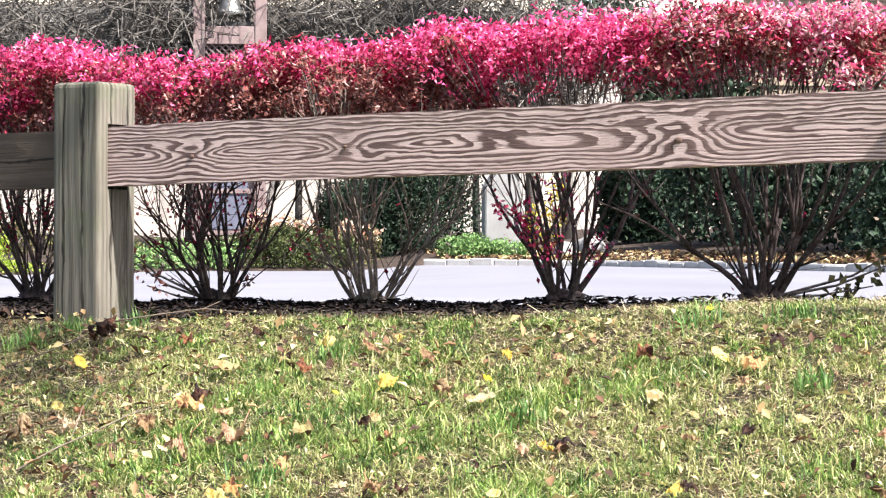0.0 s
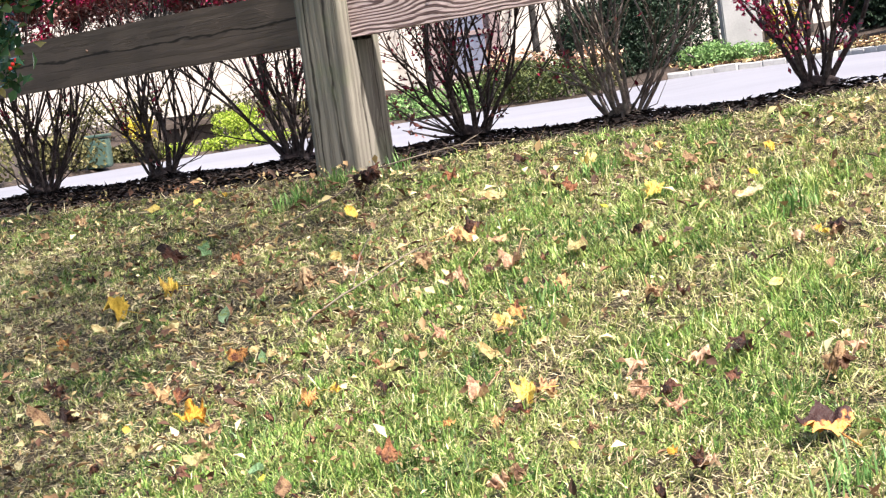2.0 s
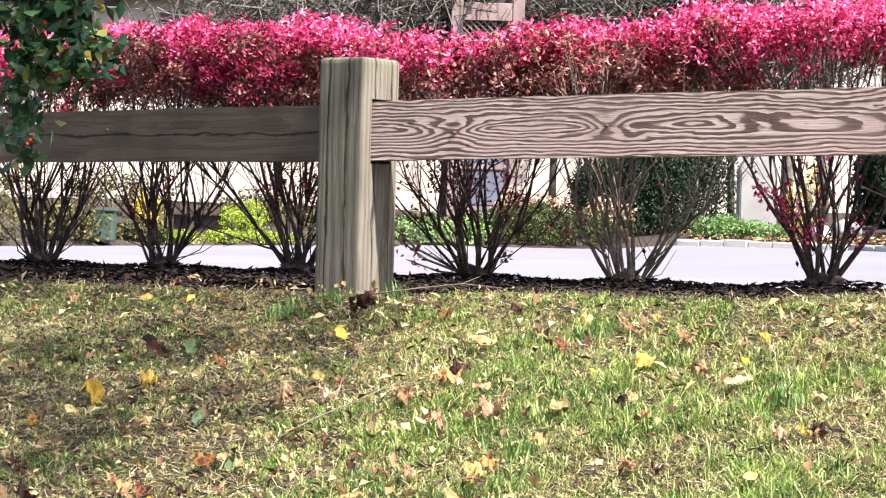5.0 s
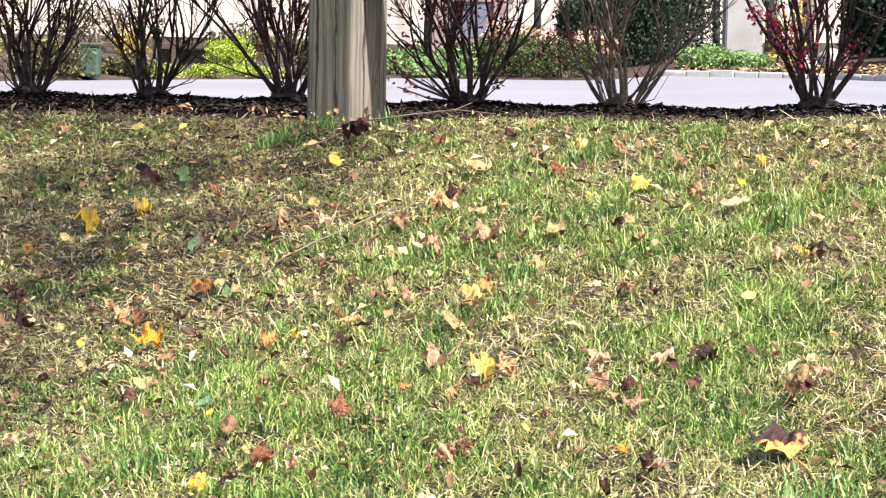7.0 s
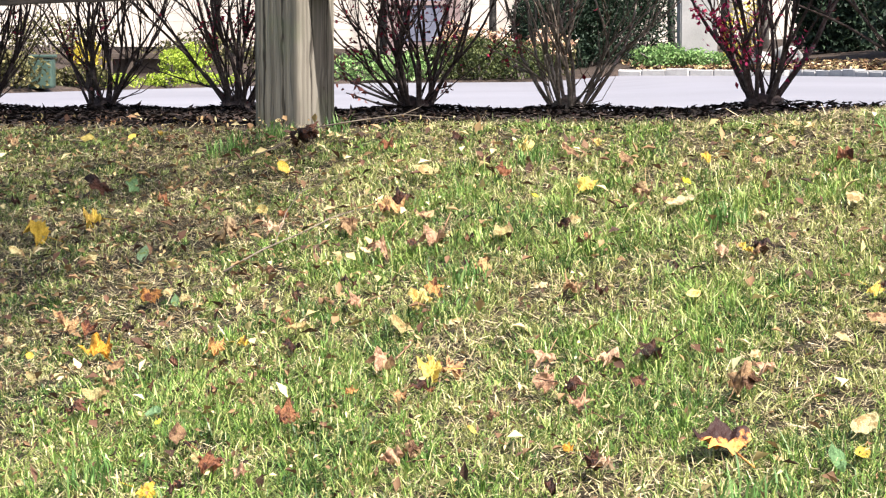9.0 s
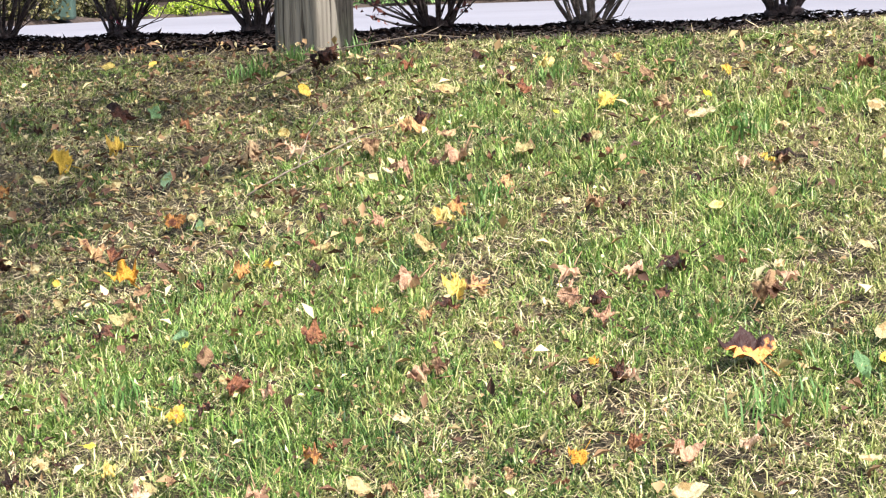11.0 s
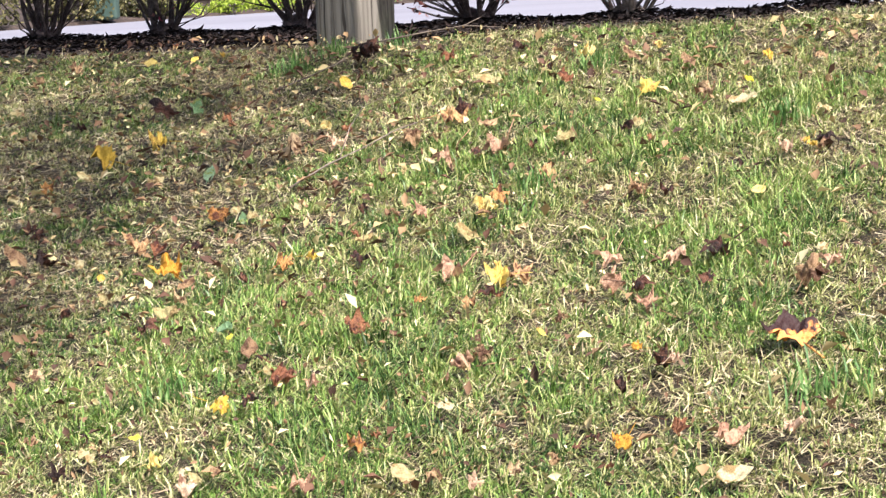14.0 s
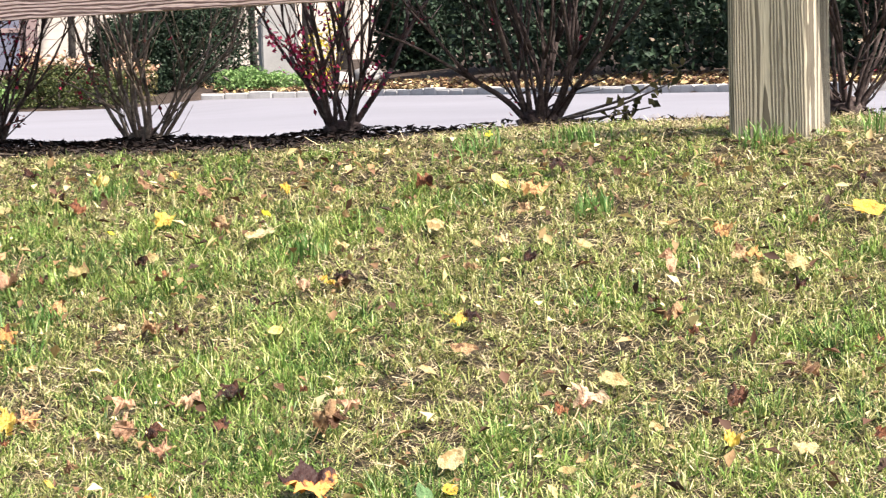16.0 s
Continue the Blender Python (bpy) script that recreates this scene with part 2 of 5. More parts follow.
TOWERWOOD = mottled("tower_wood", [(0.3, (0.12, 0.085, 0.085)), (0.5, (0.19, 0.14, 0.14)), (0.7, (0.27, 0.21, 0.205))], 5, 60, 0.85, 0.3)
BRASS, _nt, _b = shader("bell_bronze", 0.5)
_b.inputs["Metallic"].default_value = 0.9
_n = noise_of(_nt, 9)
_r = ramp_of(_nt, [(0.35, (0.20, 0.205, 0.205)), (0.7, (0.38, 0.38, 0.37))])
_nt.links.new(_n.outputs[0], _r.inputs[0])
_nt.links.new(_r.outputs[0], _b.inputs["Base Color"])
DARKMETAL = mottled("dark_metal", [(0.3, (0.02, 0.02, 0.02)), (0.7, (0.05, 0.05, 0.05))], 6, 60, 0.5, 0.1)
GLASS, _nt, _b = shader("window_glass", 0.06)
_b.inputs["Base Color"].default_value = (0.05, 0.06, 0.08, 1)
LAMPGLASS, _nt, _b = shader("lamp_lens", 0.2)
_b.inputs["Base Color"].default_value = (0.75, 0.75, 0.72, 1)
NOTICE = mottled("notice_paper", [(0.3, (0.07, 0.075, 0.11)), (0.6, (0.12, 0.125, 0.17)), (0.8, (0.26, 0.26, 0.31))], 7, 40, 0.5, 0.1)
TEAL = mottled("green_plastic", [(0.3, (0.022, 0.042, 0.034)), (0.7, (0.048, 0.08, 0.066))], 3, 40, 0.5, 0.1)
FENCEWOOD = mottled("brown_fence_wood", [(0.3, (0.03, 0.023, 0.02)), (0.7, (0.09, 0.068, 0.056))], 4, 50, 0.85, 0.3)
RAILWOOD = timber("rail_timber", (0.58, 0.445, 0.43), (0.066, 0.038, 0.037), (0.30, 0.205, 0.195), "X", "Z", "Y", 88, 0.036, 0.044, 1.0, 3.1, 0.75, 0.091, ((-1.06, -0.012, 0.05), (0.53, -0.02, 0.055), (-0.52, 0.0, 0.035)))
OLDRAIL = timber("old_rail_timber", (0.128, 0.092, 0.072), (0.050, 0.035, 0.028), (0.070, 0.050, 0.040), "X", "Z", "Y", 46, 0.14, 0.03, 0.38, 9.0, 0.5, 0.089, (), (0.0,))
POSTWOOD = timber("post_timber", (0.190, 0.174, 0.148), (0.040, 0.032, 0.025), (0.100, 0.088, 0.071), "Z", "X", "Y", 52, 0.085, 0.03, 0.42, 1.7, 0.4, 0.0, ((0.1, 0.03, 0.03),), (-0.028, 0.047), (0.12, 0.14, 0.08), (0.56, 0.63, 0.65, 1.5, 70.0), 0.6, 0.5)
BOLDPOST = timber("bold_post_timber", (0.40, 0.36, 0.28), (0.060, 0.050, 0.038), (0.24, 0.215, 0.17), "Z", "Y", "X", 150, 0.058, 0.030, 1.0, 4.6, 0.3, checks=(0.56, 0.64, 0.7, 2.0, 90.0), fibres=0.4, wobble=0.3)
KNOT = mottled("knot_wood", [(0.3, (0.05, 0.03, 0.025)), (0.7, (0.16, 0.10, 0.08))], 40, 200, 0.8, 0.4, 0.002)
THICKET = mottled("thicket_bark", [(0.3, (0.035, 0.031, 0.028)), (0.5, (0.09, 0.082, 0.075)), (0.7, (0.20, 0.185, 0.17))], 9, 60, 0.9, 0.4, 0.004, 0.5)
TWIG = mottled("dry_twig", [(0.3, (0.06, 0.045, 0.034)), (0.7, (0.20, 0.165, 0.135))], 20, 90, 0.9, 0.4)

GRASS = leafy("green_blades", [(0.0, (0.026, 0.064, 0.014)), (0.35, (0.090, 0.172, 0.032)), (0.70, (0.185, 0.280, 0.062)), (1.0, (0.42, 0.48, 0.18))], 0.38, 0.15, 0.2, 4.2)
DEEP = leafy("deep_green_blades", [(0.0, (0.014, 0.038, 0.010)), (0.45, (0.050, 0.112, 0.024)), (0.8, (0.11, 0.19, 0.045)), (1.0, (0.24, 0.32, 0.11))], 0.36, 0.14)
FADED = leafy("fading_blades", [(0.0, (0.10, 0.13, 0.030)), (0.4, (0.235, 0.255, 0.080)), (0.75, (0.42, 0.41, 0.18)), (1.0, (0.64, 0.60, 0.36))], 0.40, 0.14, 0.15, 5.0)
STRAW = leafy("dry_grass_bits", [(0.0, (0.050, 0.035, 0.020)), (0.3, (0.165, 0.125, 0.070)), (0.65, (0.36, 0.29, 0.17)), (1.0, (0.62, 0.54, 0.36))], 0.55, 0.15)
PINK = leafy("crimson_leaves", [(0.0, (0.17, 0.010, 0.038)), (0.3, (0.48, 0.026, 0.12)), (0.7, (0.78, 0.10, 0.28)), (1.0, (0.86, 0.34, 0.48))], 0.7, 0.36)
CRIMSON = leafy("dark_red_leaves", [(0.0, (0.12, 0.010, 0.018)), (0.5, (0.30, 0.020, 0.05)), (1.0, (0.52, 0.05, 0.12))], 0.6, 0.35)
DUSK = leafy("faded_mauve_leaves", [(0.0, (0.20, 0.08, 0.09)), (0.5, (0.46, 0.22, 0.25)), (1.0, (0.72, 0.48, 0.50))], 0.6, 0.33)
RUST = leafy("brown_purple_leaves", [(0.0, (0.08, 0.034, 0.028)), (0.4, (0.19, 0.065, 0.055)), (0.75, (0.32, 0.13, 0.11)), (1.0, (0.56, 0.37, 0.34))], 0.5, 0.33)
DARKGREEN = leafy("evergreen_leaves", [(0.0, (0.008, 0.017, 0.011)), (0.5, (0.017, 0.034, 0.020)), (1.0, (0.036, 0.062, 0.034))], 0.62, 0.15)
BOXGREEN = leafy("boxwood_leaves", [(0.0, (0.018, 0.030, 0.010)), (0.5, (0.05, 0.068, 0.022)), (1.0, (0.11, 0.125, 0.045))], 0.5, 0.25)
LIME = leafy("lime_leaves", [(0.0, (0.14, 0.22, 0.02)), (0.5, (0.28, 0.38, 0.04)), (1.0, (0.44, 0.50, 0.10))], 0.5, 0.35)
MEADOW = leafy("groundcover_leaves", [(0.0, (0.08, 0.16, 0.05)), (0.5, (0.16, 0.28, 0.09)), (1.0, (0.30, 0.42, 0.18))], 0.5, 0.3)
GOLD = leafy("golden_leaves", [(0.0, (0.34, 0.25, 0.03)), (0.6, (0.52, 0.42, 0.05)), (1.0, (0.60, 0.52, 0.12))], 0.5, 0.35)
PEACH = leafy("dried_flower_heads", [(0.0, (0.35, 0.16, 0.10)), (0.5, (0.55, 0.36, 0.24)), (1.0, (0.70, 0.58, 0.44))], 0.7, 0.3)
OLIVE = leafy("olive_leaves", [(0.0, (0.035, 0.037, 0.016)), (0.5, (0.088, 0.086, 0.034)), (1.0, (0.19, 0.165, 0.07))], 0.6, 0.25)
HOLLY = leafy("glossy_leaves", [(0.0, (0.010, 0.030, 0.018)), (0.5, (0.025, 0.065, 0.035)), (0.85, (0.06, 0.12, 0.05)), (1.0, (0.22, 0.16, 0.04))], 0.22, 0.15)
BERRY, _nt, _b = shader("red_berry", 0.3)
_b.inputs["Base Color"].default_value = (0.55, 0.03, 0.02, 1)
CHIPS = leafy("mulch_chips", [(0.0, (0.004, 0.003, 0.003)), (0.65, (0.013, 0.009, 0.008)), (1.0, (0.048, 0.032, 0.027))], 0.95, 0.0)
FALLEN = {
    "yellow": fallen_mat("yellow_leaf", [(0.0, (0.62, 0.42, 0.06)), (0.5, (0.74, 0.56, 0.13)), (1.0, (0.72, 0.60, 0.24))], (0.50, 0.32, 0.08), 0.42),
    "lemon": fallen_mat("lemon_leaf", [(0.0, (0.58, 0.52, 0.03)), (1.0, (0.66, 0.62, 0.12))], (0.30, 0.36, 0.05), 0.40),
    "amber": fallen_mat("amber_leaf", [(0.0, (0.54, 0.26, 0.03)), (1.0, (0.62, 0.34, 0.05))], (0.20, 0.07, 0.02), 0.40),
    "orange": fallen_mat("orange_leaf", [(0.0, (0.44, 0.20, 0.06)), (0.5, (0.54, 0.30, 0.11)), (1.0, (0.58, 0.37, 0.19))], (0.13, 0.05, 0.03), 0.44),
    "cream": fallen_mat("cream_leaf", [(0.0, (0.38, 0.33, 0.15)), (0.5, (0.48, 0.42, 0.22)), (1.0, (0.54, 0.49, 0.31))], (0.30, 0.21, 0.09), 0.46),
    "tan": fallen_mat("tan_leaf", [(0.0, (0.26, 0.16, 0.09)), (0.5, (0.40, 0.26, 0.14)), (1.0, (0.52, 0.38, 0.22))], (0.12, 0.06, 0.035), 0.45),
    "peach": fallen_mat("peach_leaf", [(0.0, (0.48, 0.28, 0.18)), (0.5, (0.60, 0.39, 0.26)), (1.0, (0.66, 0.49, 0.34))], (0.27, 0.14, 0.09), 0.42),
    "rust": fallen_mat("rust_leaf", [(0.0, (0.24, 0.095, 0.05)), (1.0, (0.38, 0.18, 0.09))], (0.07, 0.025, 0.018), 0.46),
    "rose": fallen_mat("rose_leaf", [(0.0, (0.62, 0.06, 0.16)), (1.0, (0.70, 0.10, 0.22))], (0.40, 0.03, 0.09), 0.40),
    "brown": fallen_mat("brown_leaf", [(0.0, (0.050, 0.020, 0.015)), (0.6, (0.10, 0.042, 0.028)), (1.0, (0.22, 0.10, 0.062))], (0.022, 0.012, 0.011), 0.5),
    "green": fallen_mat("green_leaf", [(0.0, (0.08, 0.18, 0.05)), (1.0, (0.22, 0.34, 0.20))], (0.20, 0.24, 0.06), 0.40),
}


# ---- building helpers ----
rng = np.random.default_rng(7)


def np_mesh(name, verts, faces, mats, index=None):
    verts, faces = np.asarray(verts, float), np.asarray(faces, int)
    me = bpy.data.meshes.new(name)
    me.vertices.add(len(verts))
    me.vertices.foreach_set("co", verts.ravel())
    k = faces.shape[1]
    me.loops.add(faces.size)
    me.loops.foreach_set("vertex_index", faces.ravel())
    me.polygons.add(len(faces))
    me.polygons.foreach_set("loop_start", np.arange(0, faces.size, k))
    for mt in mats if isinstance(mats, (list, tuple)) else [mats]:
        me.materials.append(mt)
    if index is not None:
        me.polygons.foreach_set("material_index", np.asarray(index, int))
    me.update(calc_edges=True)
    return me


def mesh_of(name, bm, material, smooth=False):
    me = bpy.data.meshes.new(name)
    bmesh.ops.recalc_face_normals(bm, faces=bm.faces)
    if smooth:
        for f in bm.faces:
            f.smooth = True
    bm.to_mesh(me)
    bm.free()
    me.materials.append(material)
    return me


def part(name, bm, material, parent, label="", smooth=False):
    ob = new(name, bm if isinstance(bm, bpy.types.Mesh) else mesh_of(name, bm, material, smooth))
    ob.parent = parent
    if label:
        ob["label"] = label
    return ob


def base(name, at, label, category, group="", kind="", turn=0.0):
    ob = new(name)
    ob.empty_display_size = 0.1
    ob.matrix_world = pose(*at, 0, 0, turn)
    return tagged(ob, label, category, group, kind)


def box(bm, lo, hi, bevel=0.0):
    lo, hi = Vector(lo), Vector(hi)
    made = bmesh.ops.create_cube(bm, size=1, matrix=Matrix.LocRotScale((lo + hi) / 2, None, hi - lo))
    if bevel:
        edges = list({e for v in made["verts"] for e in v.link_edges})
        bmesh.ops.bevel(bm, geom=edges, offset=bevel, segments=2, affect="EDGES", profile=0.5)
    return bm


def boxed(lo, hi, bevel=0.0):
    return box(bmesh.new(), lo, hi, bevel)


def tube(bm, pts, radii, sides=6):
    """A round limb along the points, closed at its ends."""
    rings, pts = [], [Vector(p) for p in pts]
    for k, p in enumerate(pts):
        way = (pts[min(k + 1, len(pts) - 1)] - pts[max(k - 1, 0)]).normalized()
        a = way.orthogonal().normalized() if k == 0 else (a - way * a.dot(way)).normalized()
        b = way.cross(a)
        rings.append([bm.verts.new(p + (a * math.cos(q) + b * math.sin(q)) * radii[k]) for q in [2 * math.pi * j / sides for j in range(sides)]])
    for r0, r1 in zip(rings, rings[1:]):
        for j in range(sides):
            bm.faces.new((r0[j], r0[(j + 1) % sides], r1[(j + 1) % sides], r1[j]))
    bm.faces.new(rings[0][::-1])
    bm.faces.new(rings[-1])
    return bm


def unit(v):
    return v / np.maximum(np.linalg.norm(v, axis=-1, keepdims=True), 1e-9)


def leaf_verts(centres, length, width, rg, up=0.4, steep=1.0):
    """Small folded leaves, turned every way, two triangles each."""
    n = len(centres)
    way = unit(rg.normal(size=(n, 3)) * [1, 1, steep] + [0, 0, up * 0.3 * steep])
    side = unit(np.cross(way, rg.normal(size=(n, 3)) + [0, 0, up * 2]))
    nor = np.cross(side, way)
    ln = (length * rg.uniform(0.65, 1.25, n))[:, None]
    wd = (width * rg.uniform(0.7, 1.2, n))[:, None]
    b = centres - way * ln * 0.5
    l = centres - side * wd * 0.5 + nor * wd * 0.22
    t = centres + way * ln * 0.5 - nor * ln * 0.12
    r = centres + side * wd * 0.5 + nor * wd * 0.22
    v = np.stack([b, l, t, r], 1).reshape(-1, 3)
    k = np.arange(n)[:, None] * 4
    f = np.concatenate([k + [0, 2, 1], k + [0, 3, 2]], 1).reshape(-1, 3)
    return v, f


def clump_points(n, centre, radii, rg, bumps=14, shell=0.55):
    """Points in an uneven crown made of lobes."""
    lobes = unit(rg.normal(size=(bumps, 3))) * rg.uniform(0.45, 0.8, (bumps, 1))
    lobes[:, 2] = np.abs(lobes[:, 2]) * 1.1 - 0.25
    size = rg.uniform(0.28, 0.5, bumps)
    pick = rg.integers(0, bumps, n)
    p = lobes[pick] + unit(rg.normal(size=(n, 3))) * (size[pick] * rg.uniform(shell, 1.0, n))[:, None]
    p = np.asarray(centre) + p * np.asarray(radii)
    return p


# ---- the lie of the land ----
def kerb_y(x):
    return np.interp(x, [-60, -8, -3.2, -1.8, 0.0, 1.2, 2.6, 4.2, 5.4, 6.8, 9.0, 14.0, 60.0], [14.0, 14.0, 15.4, 19.0, 23.2, 23.6, 24.2, 23.4, 19.8, 17.6, 16.4, 15.6, 15.0])


def fence_d(x, y):
    return 0.73 * x + y - 7.4


def smooth(a):
    a = np.clip(a, 0, 1)
    return a * a * (3 - 2 * a)


ROAD_Z = -0.05


def far_rise(x, y):
    """The drive and the bed past it climb a little on the far side."""
    return 0.058 * smooth((x - 1.6) / 1.0) * smooth((y - 12.0) / 8.0)



def bed_edge(x):
    """How far past the fence line the grass runs."""
    return -0.05 + 0.3 * smooth((x + 0.1) / 0.5) + 0.55 * smooth((x - 0.8) / 1.0)



def land(x, y):
    x, y = np.asarray(x, float), np.asarray(y, float)
    xc = np.clip(x, -6, 6)
    d = fence_d(x, y)
    crest = -0.014 + 0.011 * xc + 0.032 * smooth((x - 0.6) / 1.6) * smooth((d + 1.2) / 1.2)
    bank = crest + 0.195 * np.minimum(d, 0)
    bank = np.where(d < -6.0, crest - 1.17 - 0.42 * (1 - np.exp((d + 6.0) * 0.4)), bank)
    z = bank + 0.012 * np.sin(3.1 * x + 1.3 * y) * np.sin(2.3 * y - 0.8 * x) * smooth(-d * 1.5)
    z = np.where(d > 0, crest + 0.02 * smooth(d * 1.2) + (ROAD_Z - 0.03 - crest - 0.02) * smooth((d - 1.3) / 0.5), z)
    over = y - kerb_y(x)
    return np.where(over > 0.12, ROAD_Z + 0.012 + 0.04 * smooth((x - 2.2) / 0.6) + 0.03 * np.clip(over, 0, 12), z) + far_rise(x, y)


def lawn_core(x, y):
    """1 where the lawn is sown thickly, falling to 0 at its far sides."""
    return smooth((x + 0.30 + 0.21 * y) / 0.25) * smooth((0.45 * y + 0.25 - x) / 0.25)


def spread(near, far, step, count):
    core = np.arange(near, far + step / 2, step)
    out = np.geomspace(0.3, 900, count)
    return np.concatenate([near - out[::-1], core, far + out])


gx, gy = spread(-4, 5, 0.1, 34), spread(2, 12, 0.1, 34)
gy = np.unique(np.concatenate([gy, np.arange(12.5, 36, 0.25)]))
gx = np.unique(np.concatenate([gx, np.arange(-9, 13, 0.4)]))
GX, GY = np.meshgrid(gx, gy)
gv = np.stack([GX, GY, land(GX, GY)], -1).reshape(-1, 3)
nx, ny = len(gx), len(gy)
ii = (np.arange(ny - 1)[:, None] * nx + np.arange(nx - 1)).ravel()
gf = np.stack([ii, ii + 1, ii + nx + 1, ii + nx], 1)
mid = gv[gf].mean(1)
gd = fence_d(mid[:, 0], mid[:, 1])
gi = np.where(gd < bed_edge(mid[:, 0]), 0, np.where(mid[:, 1] < kerb_y(mid[:, 0]), 1, 2))
gi[(gi == 0) & ((mid[:, 0] < -2.6) | (mid[:, 0] > 2.9) | (gd < -4.9) | (lawn_core(mid[:, 0], mid[:, 1]) < 0.35))] = 3
ground = new("ground", np_mesh("ground", gv, gf, [SOIL, MULCH, BED, TURF], gi))
tagged(ground, "grassy bank rising to a dark mulched bed", "ground", kind="structure")

# paved drive beyond the hedge
rx = np.concatenate([np.linspace(-60, -9, 30), np.arange(-8.5, 12, 0.25), np.linspace(12.5, 60, 30)])
rv, rf = [], []
for x in rx:
    y0, y1 = 7.4 - 0.73 * x + 1.65, float(kerb_y(x))
    for k in range(9):
        y = y0 + (y1 - y0) * k / 8
        rv.append((x, y, ROAD_Z + float(far_rise(x, y))))
for a in range(len(rx) - 1):
    if rv[a * 9][1] < rv[a * 9 + 8][1] and rv[a * 9 + 9][1] < rv[a * 9 + 17][1]:
        rf += [(a * 9 + k, a * 9 + 9 + k, a * 9 + 10 + k, a * 9 + 1 + k) for k in range(8)]
road = new("road", np_mesh("road", rv, rf, ROAD))
tagged(road, "pale sunlit paved drive behind the hedge", "road", kind="structure")


# ---- fence ----
def post_bm(w, h, slot_w, z1, z2, chamfer=0.012, top=0.018):
    """A square post with a slot right through it for the rail, worn edges."""
    bm = bmesh.new()
    hw = w / 2
    xs, zs = [-hw, -slot_w / 2, slot_w / 2, hw], [-0.3, z1, z2, h]
    grid = {}
    for s, y in ((0, -hw), (1, hw)):
        for i, x in enumerate(xs):
            for k, z in enumerate(zs):
                grid[s, i, k] = bm.verts.new((x, y, z))
    for s in (0, 1):
        for i in range(3):
            for k in range(3):
                if (i, k) != (1, 1):
                    bm.faces.new([grid[s, i, k], grid[s, i + 1, k], grid[s, i + 1, k + 1], grid[s, i, k + 1]])
    for i in (0, 3):
        for k in range(3):
            bm.faces.new([grid[0, i, k], grid[1, i, k], grid[1, i, k + 1], grid[0, i, k + 1]])
    for k in (0, 3):
        for i in range(3):
            bm.faces.new([grid[0, i, k], grid[1, i, k], grid[1, i + 1, k], grid[0, i + 1, k]])
    for a, b in (((1, 1), (2, 1)), ((2, 1), (2, 2)), ((2, 2), (1, 2)), ((1, 2), (1, 1))):
        bm.faces.new([grid[0, a[0], a[1]], grid[0, b[0], b[1]], grid[1, b[0], b[1]], grid[1, a[0], a[1]]])
    bmesh.ops.recalc_face_normals(bm, faces=bm.faces)
    upright = [e for e in bm.edges if abs(e.verts[0].co.z - e.verts[1].co.z) > 1e-4 and all(abs(abs(v.co.x) - hw) < 1e-6 and abs(abs(v.co.y) - hw) < 1e-6 for v in e.verts)]
    rim = [e for e in bm.edges if all(v.co.z > h - 1e-6 for v in e.verts) and len({round(f.normal.z) for f in e.link_faces}) > 1]
    bmesh.ops.bevel(bm, geom=list(set(upright) | set(rim)), offset=top, segments=3, affect="EDGES", profile=0.55)
    return bm


def fence_post(at, turn, w, h, z1, z2, label, material=POSTWOOD):
    top = base("fence_post", at, label, "fence post", "timber fence posts", turn=turn)
    part("post_body", post_bm(w, h, 0.095, z1, z2), material, top)
    return top


def rail_ob(a, b, height, thick, material, label, sag=0.0, seed=0):
    """A rail from a to b (centre line of its lower edge)."""
    a, b = Vector(a), Vector(b)
    run = (b - a).length
    bm = bmesh.new()
    n = 26
    rg = random.Random(seed)
    sec = [(-1, 0), (1, 0), (1, 1), (-1, 1)]
    rows = []
    for k in range(n + 1):
        x = -run / 2 + run * k / n
        dz = rg.uniform(-0.0015, 0.0015) - sag * (1 - (2 * k / n - 1) ** 2)
        rows.append([bm.verts.new((x, s * thick / 2 + rg.uniform(-0.001, 0.001), q * height + dz + rg.uniform(-0.001, 0.001))) for s, q in sec])
    for r0, r1 in zip(rows, rows[1:]):
        for j in range(4):
            bm.faces.new((r0[j], r0[(j + 1) % 4], r1[(j + 1) % 4], r1[j]))
    bm.faces.new(rows[0][::-1])
    bm.faces.new(rows[-1])
    long = [e for e in bm.edges if len(e.link_faces) == 2 and e.calc_face_angle(0) > 0.8]
    bmesh.ops.bevel(bm, geom=long, offset=0.006, segments=2, affect="EDGES")
    top = new("fence_rail", mesh_of("fence_rail", bm, material))
    way = (b - a).normalized()
    side = Vector((0, 0, 1)).cross(way).normalized()
    m = Matrix((way, side, way.cross(side))).transposed().to_4x4()
    top.matrix_world = Matrix.Translation((a + b) / 2) @ m
    return tagged(top, label, "fence rail", "timber fence rails")


def rail_knot(rail, x, z, r, thick):
    bm = bmesh.new()
    bmesh.ops.create_uvsphere(bm, u_segments=14, v_segments=8, radius=1)
    for v_ in bm.verts:
        v_.co = Vector((v_.co.x * r * 1.4, v_.co.y * 0.004, v_.co.z * r))
    k = part("knot", bm, KNOT, rail, "dark round knot", True)
    k.matrix_basis = pose(x, thick, z)
    return k


